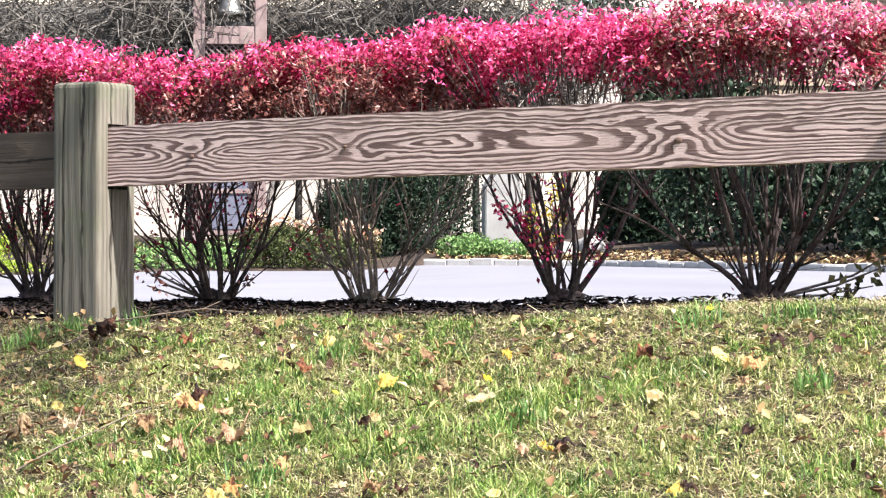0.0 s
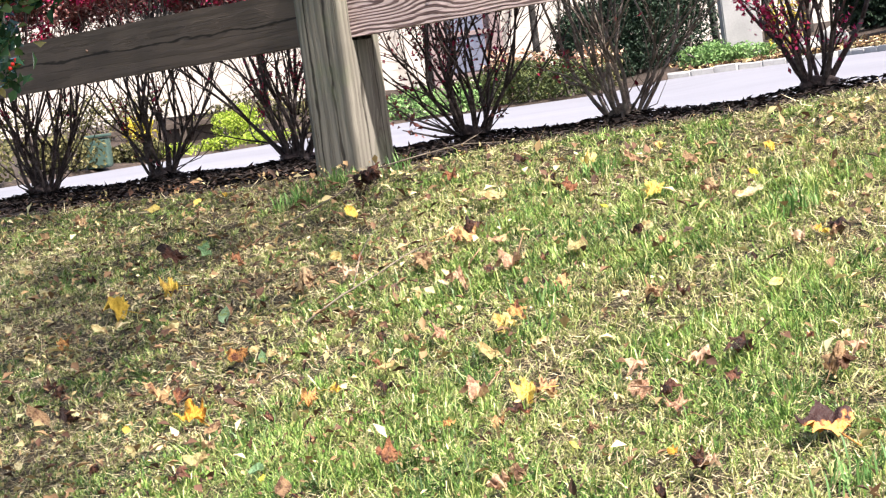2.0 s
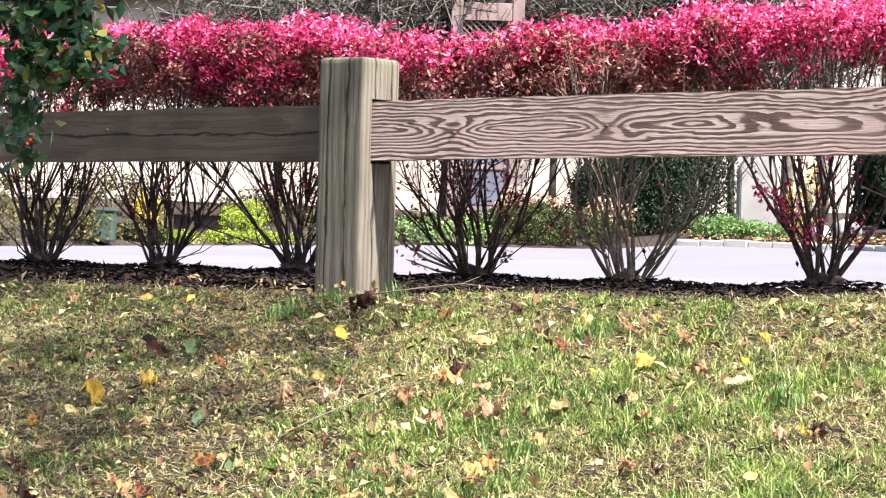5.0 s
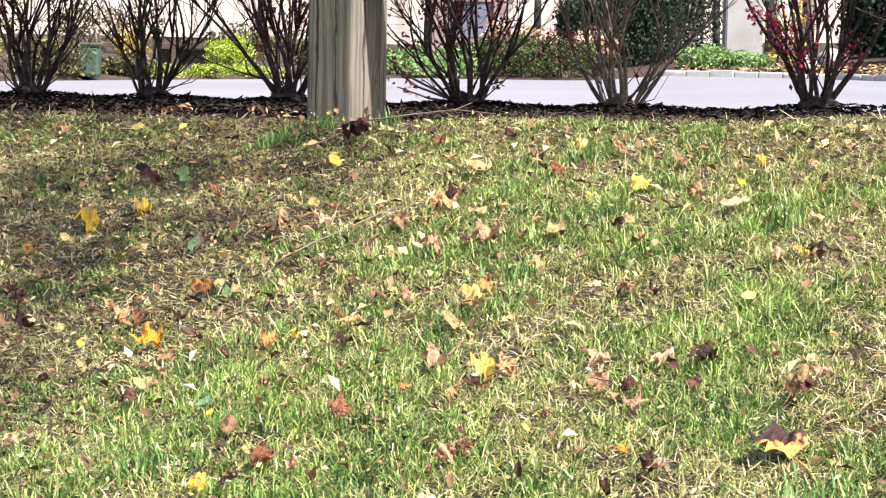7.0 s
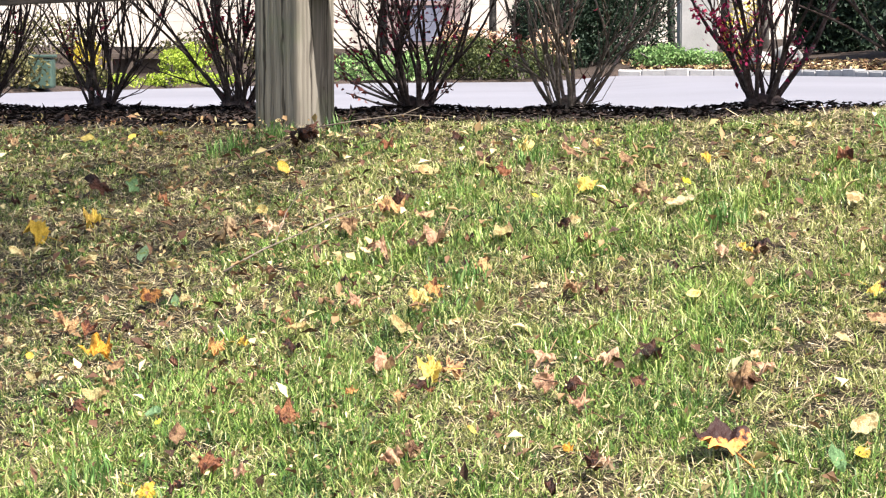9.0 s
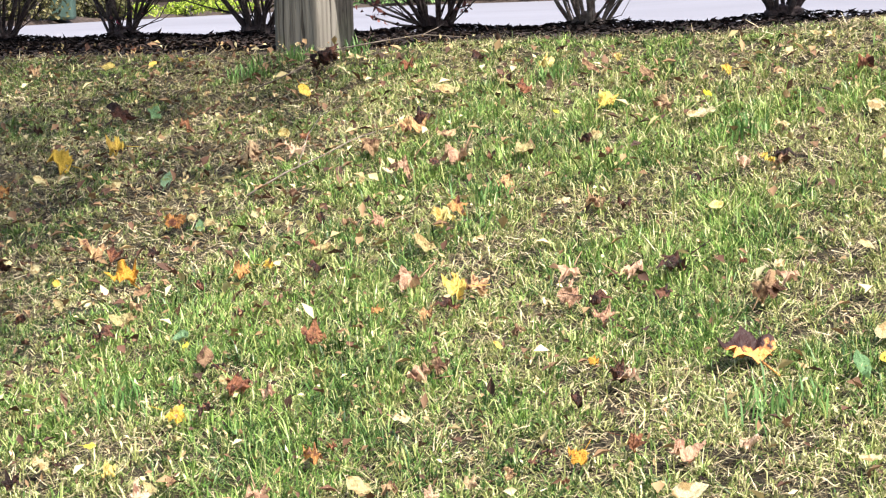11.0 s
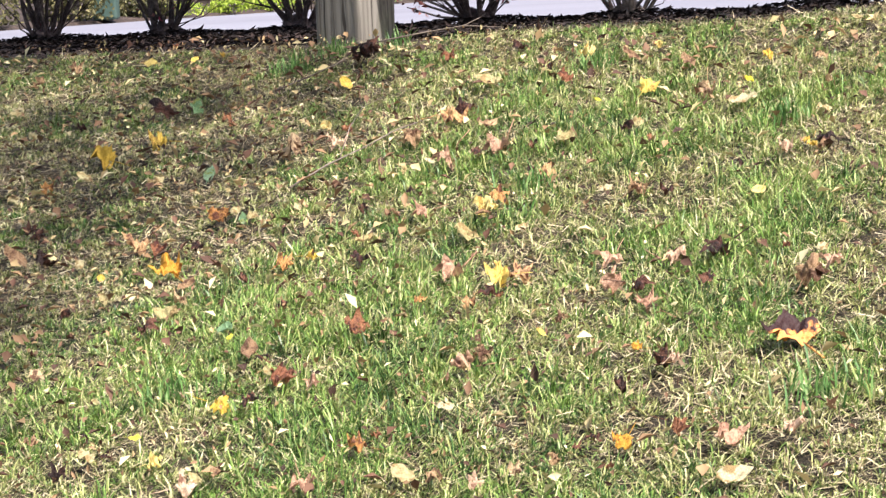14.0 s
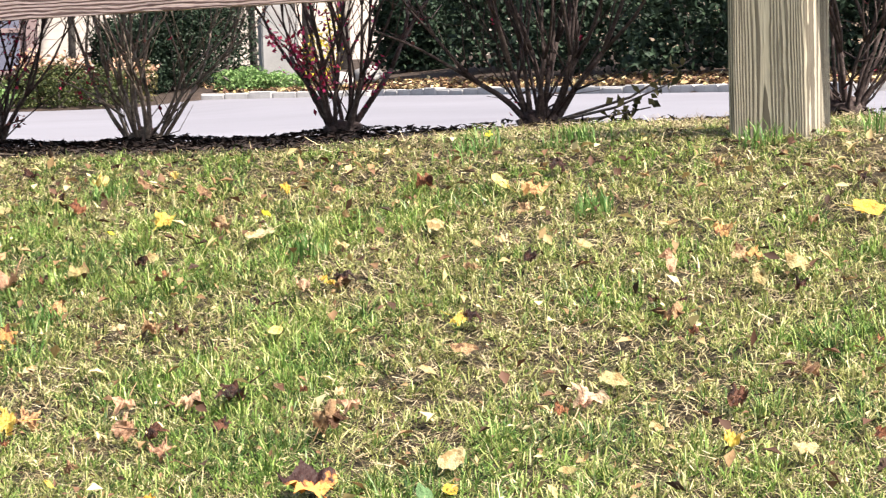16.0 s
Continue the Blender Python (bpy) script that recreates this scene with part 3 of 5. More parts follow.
P1, P2, P0, P3 = (-0.235, 7.66, 0.0), (2.096, 5.98, 0.05), (-2.75, 10.15, 0.0), (4.35, 4.55, 0.07)
fence_post(P1, 52, 0.185, 0.715, 0.385, 0.586, "weathered square timber post with a rounded top, slotted for rails")
fence_post(P2, 54, 0.21, 0.74, 0.392, 0.62, "weathered square timber post with bold grain, standing in grass", BOLDPOST)
fence_post(P0, 45, 0.185, 0.715, 0.385, 0.60, "weathered square timber post holding the dark old rail")
fence_post(P3, 60, 0.19, 0.74, 0.40, 0.62, "weathered square timber post at the end of a rail")
r1 = rail_ob((-0.20, 7.62, 0.395), (2.10, 5.98, 0.448), 0.182, 0.075, RAILWOOD, "sawn timber fence rail with bold swirling grain and knots", 0.0, 3)
r0 = rail_ob((-2.70, 10.10, 0.375), (-0.30, 7.72, 0.392), 0.178, 0.07, OLDRAIL, "dark grey weathered timber fence rail with a long crack", 0.0, 4)
rail_ob((2.14, 5.95, 0.435), (4.35, 4.57, 0.45), 0.18, 0.075, RAILWOOD, "sawn timber fence rail running on from the post", 0.0, 5)
for kx, kz, kr in ((-1.06, 0.079, 0.007), (0.53, 0.071, 0.009), (-0.52, 0.091, 0.005)):
    rail_knot(r1, kx, kz, kr, -0.0375)
rail_knot(r0, 0.55, 0.11, 0.006, -0.035)

# ---- hedge of burning bushes ----
SHRUBS = [(-2.12, 10.12), (-1.53, 9.67), (-1.01, 9.28), (-0.48, 8.90), (0.16, 8.43), (0.66, 8.06), (1.24, 7.65), (1.78, 7.26), (2.55, 6.70)]
PINKNESS = [0.36, 0.40, 0.44, 0.56, 0.40, 0.34, 0.88, 0.64, 0.45]
# stems, how far they flare, and their radius at the foot
BUSH_FORM = [(19, 0.95, 0.0082), (15, 0.7, 0.0090), (13, 0.6, 0.0090), (15, 0.6, 0.0088), (14, 0.72, 0.0086), (12, 0.9, 0.0082), (10, 0.62, 0.0095), (13, 0.55, 0.0095), (10, 0.5, 0.009)]
LEAFY_SHOOTS = {6: ((70, 0.020, (-0.20, -0.05, 0.315)), (70, 0.022, (-0.13, -0.05, 0.285)), (50, 0.02, (0.11, -0.03, 0.21)), (50, 0.02, (-0.06, -0.04, 0.20)), (60, 0.03, (-0.04, -0.03, 0.38))),
                4: ((50, 0.02, (-0.22, -0.05, 0.235)), (50, 0.022, (-0.12, 0.0, 0.395)), (40, 0.02, (0.14, 0.0, 0.30)), (16, 0.012, (0.11, -0.05, 0.10)), (70, 0.04, (-0.04, 0.0, 0.41)), (70, 0.04, (0.13, 0.0, 0.41)), (60, 0.04, (-0.19, 0.0, 0.39)), (36, 0.035, (-0.11, 0.0, 0.32))),
                1: ((24, 0.02, (0.16, 0.0, 0.37)), (20, 0.02, (-0.15, 0.0, 0.39))), 2: ((40, 0.02, (-0.14, -0.03, 0.34)), (30, 0.02, (0.02, -0.04, 0.37)), (16, 0.014, (-0.10, -0.03, 0.22))),
                3: ((40, 0.02, (-0.12, 0.0, 0.30)), (40, 0.02, (0.05, -0.04, 0.36)), (60, 0.04, (0.10, 0.0, 0.41)), (60, 0.04, (-0.08, 0.0, 0.41))), 5: ((36, 0.02, (-0.20, -0.03, 0.27)), (20, 0.016, (-0.26, -0.03, 0.22)))}
HEDGE_W = Vector((1.0, -0.73, 0)).normalized()
HEDGE_N = Vector((0.73, 1.0, 0)).normalized()


def burning_bush(k, at, pinkness):
    rg = np.random.default_rng(100 + k)
    z0 = float(land(*at)) - 0.01
    labels = {0: "burning bush with crimson autumn leaves over bare branching stems", 1: "burning bush fading to brown above bare grey stems"}
    top = base("burning_bush", (at[0], at[1], z0), labels[0 if pinkness > 0.5 else 1] + ", in mulch", "shrub", "hedge of burning bushes")
    ends = []
    bark = PALEBARK if k == 5 else DARKSHADEBARK
    count, flare, girth = BUSH_FORM[k]

    def grow(bm, p, way, r, ln, depth, out):
        """A limb that bows upwards and forks, ending in fine shoots."""
        pts, q, rr = [p], Vector(p), [r]
        bow = Vector(rg.normal(size=3)) * 0.075
        for j in range(4):
            way = (way + Vector((0, 0, 0.12)) + bow + Vector(rg.normal(size=3)) * 0.07).normalized()
            q = q + way * ln / 4
            q.z = min(q.z, 0.90)
            pts.append(q.copy())
            rr.append(r * (1 - 0.09 * (j + 1)))
        tube(bm, pts, rr, 6 if r > 0.004 else 4)
        ends.append((pts[-1], pts[2]))
        for _ in range(rg.integers(0, 3)):
            side = (way + Vector(rg.normal(size=3)) * 0.6 + Vector((0, 0, 0.3))).normalized()
            st = pts[rg.integers(1, 4)]
            l2 = rg.uniform(0.10, 0.26)
            sub = [st, st + side * l2 * 0.5 + Vector(rg.normal(size=3)) * 0.01, st + side * l2 + Vector((0, 0, 0.03))]
            sub = [Vector((a.x, a.y, min(a.z, 0.89))) for a in sub]
            tube(bm, sub, [r * 0.38, r * 0.3, 0.0009], 4)
            ends.append((sub[-1], sub[1]))
        if depth:
            for sgn in ((-1, 1) if rg.uniform() < 0.7 else (-1, 0.1, 1)):
                turn = out.cross(Vector((0, 0, 1))).normalized() * sgn * rg.uniform(0.15, 0.50) + out * rg.uniform(-0.30, 0.32)
                grow(bm, pts[-1], (way + turn).normalized(), r * rg.uniform(0.56, 0.68), ln * rg.uniform(0.8, 1.1), depth - 1, out)

    for s in range(count):
        bm = bmesh.new()
        ang = 2 * math.pi * (s + rg.uniform(-0.35, 0.35)) / count
        out = HEDGE_W * math.cos(ang) + HEDGE_N * math.sin(ang) * 0.8
        lean = flare * math.sqrt(rg.uniform(0.05, 1))
        grow(bm, out * rg.uniform(0.008, 0.04) + Vector((0, 0, -0.01)), (out * (lean + 0.12) + Vector((0, 0, 1))).normalized(), girth * rg.uniform(0.7, 1.25), rg.uniform(0.20, 0.30), 2, out)
        part("stem", bm, bark, top, smooth=True)
    for s in range(5):
        # slender outlying shoots that lean across to the next bush
        bm = bmesh.new()
        out = HEDGE_W * (-1 if s % 2 else 1) + HEDGE_N * rg.uniform(-0.6, 0.6)
        grow(bm, out * 0.02 + Vector((0, 0, rg.uniform(0.0, 0.08))), (out * rg.uniform(0.8, 1.5) + Vector((0, 0, 1))).normalized(), girth * 0.42, rg.uniform(0.22, 0.34), 1, out)
        part("stem", bm, bark, top, smooth=True)
    # knobbly stool that the stems spring from
    bm = bmesh.new()
    bmesh.ops.create_icosphere(bm, subdivisions=3, radius=1)
    for vtx in bm.verts:
        c = vtx.co * (1 + 0.5 * noise.noise(vtx.co * 2.4 + Vector((k * 3.1, 0, 0))))
        vtx.co = Vector((c.x * 0.062, c.y * 0.055, c.z * 0.05 + 0.012))
    part("stool", bm, bark, top, smooth=True)
    # crown: leaves along fine twigs at the ends of the stems
    n = 21000
    along, across = rg.uniform(-0.40, 0.40, n), rg.normal(0, 0.17, n)
    high = 0.827 + 0.045 * smooth((at[0] - 0.1) / 1.1) + 0.07 * smooth((-0.05 - at[0]) / 0.5)
    sill = 0.64 if k == 6 else 0.58 if k == 7 else 0.56 if k < 3 else 0.50
    hgt = sill + (high - sill) * rg.beta(1.5, 0.95, n)
    lumps = 0.045 * np.sin(along * 13 + k * 2.1) + 0.03 * np.sin(across * 19 + along * 7 + k)
    hgt = np.where(hgt > 0.775, hgt + lumps * (hgt - 0.775) * 5, hgt)
    keep = (np.abs(across) < 0.36) & (rg.uniform(size=n) < smooth((hgt - sill - 0.03) / 0.18) + 0.03)
    centre = np.outer(along, HEDGE_W) + np.outer(across, HEDGE_N)
    centre[:, 2] = hgt + 0.02
    centre = centre[keep]
    # gather the leaves in sprays, leaving gaps
    seeds = centre[rg.integers(0, len(centre), 640)]
    near = rg.integers(0, len(seeds), len(centre))
    centre = seeds[near] + rg.normal(0, 0.0165, (len(centre), 3)) * [1.2, 1.2, 1.0]
    centre[:, 2] = np.minimum(centre[:, 2], high + 0.035 + lumps[keep] + rg.uniform(-0.02, 0.012, len(centre)))
    low = rg.integers(0, len(ends), 60 if k in (3, 4, 6) else 34)
    stray = np.array([ends[e][1] for e in low]) + rg.normal(0, 0.02, (len(low), 3))
    # side shoots that still carry their leaves: how many leaves, how wide, and where the bunch hangs
    for bunch, wide, hang in LEAFY_SHOOTS.get(k, ()):
        hang = Vector(hang)
        foot = Vector((hang.x * 0.25, hang.y * 0.25, hang.z * 0.45))
        run = [foot, foot.lerp(hang, 0.5) + Vector((0, 0, 0.015)), hang, hang + (hang - foot) * 0.2 - Vector((0, 0, 0.01))]
        part("stem", tube(bmesh.new(), run, [0.0045, 0.0035, 0.0022, 0.0012], 5), bark, top, smooth=True)
        along_run = rg.uniform(0.55, 1.1, (bunch, 1))
        stray = np.concatenate([stray, np.array(foot) + (np.array(hang) - np.array(foot)) * along_run + rg.normal(0, wide, (bunch, 3))])
    centre = np.concatenate([centre, stray])
    v, f = leaf_verts(centre, 0.022, 0.0135, rg, up=-2.4)
    nz = np.array([noise.noise(Vector((c[0] * 4 + k * 5, c[1] * 4, c[2] * 7))) for c in centre])
    warm = nz * 1.5 + (centre[:, 2] - 0.815) * 4.4 + (pinkness - 0.5) * 1.8 + rg.normal(0, 0.14, len(centre))
    tone = np.where(warm > 0.05, 0, np.where(warm > -0.26, 2, 1))
    if k >= 7:
        tone = np.where((tone == 0) & (rg.uniform(size=len(tone)) < 0.62), 3, tone)
    tone[-len(stray):] = np.where(rg.uniform(size=len(stray)) < (0.85 if pinkness > 0.45 else 0.4), 2, 1)
    if k == 6:
        tone[-len(stray):] = np.where(rg.uniform(size=len(stray)) < 0.45, 0, 2)
    crown = part("crown", np_mesh("crown", v, f, [PINK, RUST, CRIMSON, DUSK], np.repeat(tone, 2)), None, top, "crimson and brown leaves in sprays")
    crown["kind"] = "stuff"
    bm = bmesh.new()
    for e in range(95):
        p = Vector(centre[rg.integers(0, len(centre) - len(stray))])
        q = p - Vector((p.x * 0.25, p.y * 0.25, rg.uniform(0.10, 0.22)))
        tube(bm, [q, (p + q) / 2 + Vector(rg.normal(size=3)) * 0.008, p], [0.0028, 0.0022, 0.0013], 3)
    tw = part("twig_mass", bm, BARK, top)
    tw["kind"] = "stuff"
    if k in (4, 7):
        # low sprawling shoots with a few last leaves
        lv = []
        for a in range(3):
            run = [Vector((0.03, -0.02, 0.02)), Vector((0.16 + 0.05 * a, -0.10, 0.03 + 0.03 * a)), Vector((0.30 + 0.08 * a, -0.18 + 0.05 * a, 0.06 + 0.07 * a))]
            if k == 4:
                run = [Vector((-p.x * 0.8, p.y * 0.4, p.z * 1.3)) for p in run]
            part("stem", tube(bmesh.new(), run, [0.0055, 0.004, 0.002], 5), BARK, top, smooth=True)
            lv += [np.array(run[1]) + (np.array(run[2]) - np.array(run[1])) * q + rg.normal(0, 0.018, 3) for q in rg.uniform(0.1, 1.0, 16)]
        v, f = leaf_verts(np.array(lv), 0.038 if k == 7 else 0.028, 0.021 if k == 7 else 0.015, rg, up=0.0)
        part("low_leaves", np_mesh("low_leaves", v, f, OLIVE if k == 7 else RUST), None, top)["kind"] = "stuff"
    return top


for k, (at, pk) in enumerate(zip(SHRUBS, PINKNESS)):
    burning_bush(k, at, pk)

# mulch chips over the bed
n = 20000
mx = rng.uniform(-3.4, 3.6, n)
md = rng.uniform(0.0, 1.62, n)
my = 7.4 - 0.73 * mx + md
keep = rng.uniform(size=n) < smooth((1.9 - mx) / 1.2) * 0.8 + 0.2
mx, my, md = mx[keep], my[keep], md[keep]
heap = 0.02 * np.exp(-((np.min([(mx - sx) ** 2 + (my - sy) ** 2 for sx, sy in SHRUBS], 0)) / 0.05))
mz = land(mx, my) + rng.uniform(-0.004, 0.008, len(mx)) + heap
v, f = leaf_verts(np.stack([mx, my, mz], -1), 0.040, 0.014, rng, up=3.0, steep=0.2)
tagged(new("mulch", np_mesh("mulch", v, f, CHIPS)), "dark shredded bark mulch under the hedge", "mulch", kind="stuff")


# ---- lawn ----
def drift(x, y, size, seed):
    """Smooth random drifts between 0 and 1, about size metres across."""
    u, w = x / size + seed * 7.31, y / size - seed * 3.77
    iu, iw = np.floor(u), np.floor(w)
    fu, fw = smooth(u - iu), smooth(w - iw)

    def corner(a, b):
        q = np.sin(a * 127.1 + b * 311.7 + seed * 74.7) * 43758.5453
        return q - np.floor(q)
    lo = corner(iu, iw) * (1 - fu) + corner(iu + 1, iw) * fu
    hi = corner(iu, iw + 1) * (1 - fu) + corner(iu + 1, iw + 1) * fu
    return lo * (1 - fw) + hi * fw


def worn(x, y):
    """The thin, trodden side of the lawn under the tree."""
    return smooth((0.27 * (y - 5.95) - 0.22 - x + 0.12 * (drift(x, y, 0.3, 5) - 0.5)) / 0.22) * smooth((y - 4.55) / 0.5)


def dryness(x, y):
    """0 where the grass is fresh, 1 where it has died back; barest under the tree's shade beyond the path."""
    d = 0.26 * drift(x, y, 0.40, 1) + 0.40 * drift(x, y, 0.14, 2) + 0.34 * drift(x, y, 0.055, 3)
    d += 0.05 * smooth((x - 0.5) / 0.9) + 0.07 * smooth((fence_d(x, y) + 1.6) / 1.4) * smooth((x + 0.5) / 0.4)
    d += 0.11 * np.exp(-((x + 0.45) / 0.40) ** 2 - ((y - 6.15) / 0.7) ** 2)
    d += 0.05 * worn(x, y)
    for cx, cy, r in ((0.83, 4.55, 0.16), (0.62, 4.02, 0.12), (0.20, 5.15, 0.12), (1.05, 5.05, 0.28), (0.95, 5.42, 0.14), (1.30, 4.30, 0.16), (0.42, 4.20, 0.10)):
        d += 0.17 * np.exp(-((x - cx) / r) ** 2 - ((y - cy) / (r * 1.5)) ** 2)
    return d


def thinness(x, y):
    """How thickly the green grass grows."""
    return np.clip(1.15 - 0.75 * smooth((dryness(x, y) - 0.35) / 0.5) - 0.15 * np.exp(-((x + 0.5) / 0.5) ** 2 - ((y - 6.2) / 0.8) ** 2), 0.12, 1)


def sown(density, rg, dlo=-4.9, bare=True, outer=0.3):
    """Places on the lawn, so many to the square metre, thinner towards the lawn's far sides."""
    n = int(density * 5.5 * (0.8 - dlo))
    x, d = rg.uniform(-2.6, 2.9, n), rg.uniform(dlo, 0.8, n)
    y = 7.4 - 0.73 * x + d
    keep = d < bed_edge(x)
    core = lawn_core(x, y)
    keep &= rg.uniform(size=n) < outer + (1 - outer) * core
    if bare:
        keep &= rg.uniform(size=n) < thinness(x, y)
    return x[keep], y[keep]


def blades(x, y, a, ln, wd, tilt, bend, lift, rg):
    """Curved blades, three triangles each."""
    n = len(x)
    b = np.stack([x, y, land(x, y) + lift], -1)
    way = np.stack([np.cos(a), np.sin(a), 0 * a], -1)
    up = np.array([0, 0, 1.0])
    tw = a + rg.normal(0, 0.7, n)
    side = np.stack([-np.sin(tw), np.cos(tw), 0 * a], -1)
    m = b + (way * np.sin(tilt)[:, None] + up * np.cos(tilt)[:, None]) * (ln * 0.55)[:, None]
    t2 = np.minimum(tilt + bend, 2.0)
    t = m + (way * np.sin(t2)[:, None] + up * np.cos(t2)[:, None]) * (ln * 0.45)[:, None]
    h = side * (wd / 2)[:, None]
    v = np.stack([b - h, b + h, m - h * 0.85, m + h * 0.85, t], 1).reshape(-1, 3)
    k = np.arange(n)[:, None] * 5
    f = np.concatenate([k + [0, 1, 3], k + [0, 3, 2], k + [2, 3, 4]], 1).reshape(-1, 3)
    return v, f


def lying(x, y, a, ln, wd, rise, lift, rg):
    """Dry straws lying about, one folded strip of two triangles each."""
    n = len(x)
    way = np.stack([np.cos(a) * np.cos(rise), np.sin(a) * np.cos(rise), np.sin(rise)], -1)
    side = np.stack([-np.sin(a), np.cos(a), rg.normal(0, 0.35, n)], -1)
    b = np.stack([x, y, land(x, y) + lift], -1)
    h = side * (wd / 2)[:, None]
    t = b + way * ln[:, None]
    v = np.stack([b - h, b + h, t + h * 0.4, t - h * 0.4], 1).reshape(-1, 3)
    k = np.arange(n)[:, None] * 4
    return v, np.concatenate([k + [0, 1, 2], k + [0, 2, 3]], 1).reshape(-1, 3)


# green grass grows in tufts of blades that lean outwards, fading where it dries
tx, ty = sown(2450, rng, outer=0.18)
per = 15
crest_cut = 1 - 0.4 * smooth((fence_d(tx, ty) + 0.55) / 0.4)
dry = dryness(tx, ty)
lush = smooth((0.62 - dry) / 0.35)
size = np.repeat(rng.uniform(0.55, 1.35, len(tx)) * (0.72 + 0.55 * lush * rng.uniform(0.4, 1.0, len(tx))) * crest_cut * (1 - 0.38 * worn(tx, ty)), per)
n = len(tx) * per
a = rng.uniform(0, 2 * np.pi, n)
off = np.abs(rng.normal(0, 0.010, n)) * size
bx, by = np.repeat(tx, per) + np.cos(a) * off, np.repeat(ty, per) + np.sin(a) * off
v, f = blades(bx, by, a, 0.050 * size * rng.uniform(0.4, 1.3, n), 0.0024 * rng.uniform(0.6, 1.4, n), np.clip(rng.normal(0.96, 0.50, n), 0.02, 1.55), rng.uniform(0.1, 1.7, n), 0.0, rng)
faded = np.repeat(rng.uniform(size=len(tx)) < 0.10 + 0.9 * smooth((dry - 0.40) / 0.32), per) ^ (rng.uniform(size=n) < 0.20)
deep = np.repeat(0.6 * drift(tx, ty, 0.10, 7) + 0.4 * drift(tx, ty, 0.24, 8) + rng.normal(0, 0.07, len(tx)) > 0.57, per)
tone = np.where(faded, 1, np.where(deep, 2, 0))
tagged(new("grass", np_mesh("grass", v, f, [GRASS, FADED, DEEP], np.repeat(tone, 3))), "short autumn grass in tufts, green with fading blades", "grass", kind="stuff")
# thatch: dry straws lying flat through and over it
bx, by = sown(14000, rng, bare=False, outer=0.2)
keep = rng.uniform(size=len(bx)) < 0.34 + 0.66 * smooth((dryness(bx, by) - 0.40) / 0.32)
bx, by = bx[keep], by[keep]
n = len(bx)
v, f = lying(bx, by, rng.uniform(0, 2 * np.pi, n), 0.027 * rng.uniform(0.3, 1.6, n), 0.0018 * rng.uniform(0.6, 1.4, n), rng.normal(0.12, 0.28, n), 0.002 + 0.018 * rng.uniform(0, 1, n) ** 2.0, rng)
tagged(new("dry_grass", np_mesh("dry_grass", v, f, STRAW)), "dry straw-coloured thatch lying through the lawn", "grass", kind="stuff")


# ---- fallen leaves ----
def maple_outline(lobes=5, deep=0.45, rg=None):
    """Five toothed lobes spread as a hand, the stalk at the base."""
    pts = []
    tips = [(-118, 0.62), (-62, 0.92), (0, 1.0), (62, 0.92), (118, 0.62)]
    for k, (a, r) in enumerate(tips):
        a += rg.uniform(-6, 6)
        r *= rg.uniform(0.85, 1.12)
        for da, f in ((-17, 0.74), (-9, 0.80), (0, 1.0), (9, 0.80), (17, 0.72)):
            q = math.radians(a + da)
            pts.append((r * f * math.sin(q) * rg.uniform(0.95, 1.05), r * f * math.cos(q)))
        if k < 4:
            q = math.radians((a + tips[k + 1][0]) / 2)
            pts.append((deep * math.sin(q), deep * math.cos(q)))
    pts.append((0.10, -0.34))
    pts.append((-0.10, -0.34))
    return pts


def oval_outline(rg, slim=0.55):
    return [(slim * math.sin(a) * (1 + rg.uniform(-0.08, 0.08)), math.cos(a) * (1.15 if abs(a) < 0.2 else 1)) for a in [2 * math.pi * k / 14 for k in range(14)]]


def leaf_mesh(name, outline, curl, rg, stalk=True):
    """A curled blade with thickness of a leaf: rim, ring and midrib, and a stalk."""
    bm = bmesh.new()
    ph, tw = rg.uniform(0, 6.28), rg.uniform(-0.5, 0.5)

    def place(x, y):
        r2 = x * x + y * y
        return Vector((x, y, curl * (r2 * 0.55 + 0.25 * x * x * math.sin(ph) + 0.22 * math.sin(3 * x + 2 * y + ph)) + tw * x * y * curl + 1.7 * curl * noise.noise(Vector((x * 2.8 + ph * 3, y * 2.8, ph))) + 0.9 * curl * noise.noise(Vector((x * 6.5, y * 6.5 + ph * 5, ph)))))
    centre = bm.verts.new(place(0, 0))
    inner = [bm.verts.new(place(x * 0.38, y * 0.38)) for x, y in outline]
    middle = [bm.verts.new(place(x * 0.7, y * 0.7)) for x, y in outline]
    outer = [bm.verts.new(place(x, y)) for x, y in outline]
    n = len(outline)
    for k in range(n):
        j = (k + 1) % n
        bm.faces.new((centre, inner[k], inner[j]))
        bm.faces.new((inner[k], middle[k], middle[j], inner[j]))
        bm.faces.new((middle[k], outer[k], outer[j], middle[j]))
    if stalk:
        p = place(0, -0.6)
        tube(bm, [p, p + Vector((0.1, -0.5, 0.06)), p + Vector((0.16, -1.0, 0.16))], [0.03, 0.022, 0.02], 4)
    me = bpy.data.meshes.new(name)
    for fc in bm.faces:
        fc.smooth = True
    bm.to_mesh(me)
    bm.free()
    return me


def withered_outline(rg):
    """A dried maple leaf drawn in on itself: short uneven lobes."""
    return [(x * rg.uniform(0.62, 1.0), y * rg.uniform(0.62, 1.0)) for x, y in maple_outline(5, rg.uniform(0.42, 0.6), rg)]


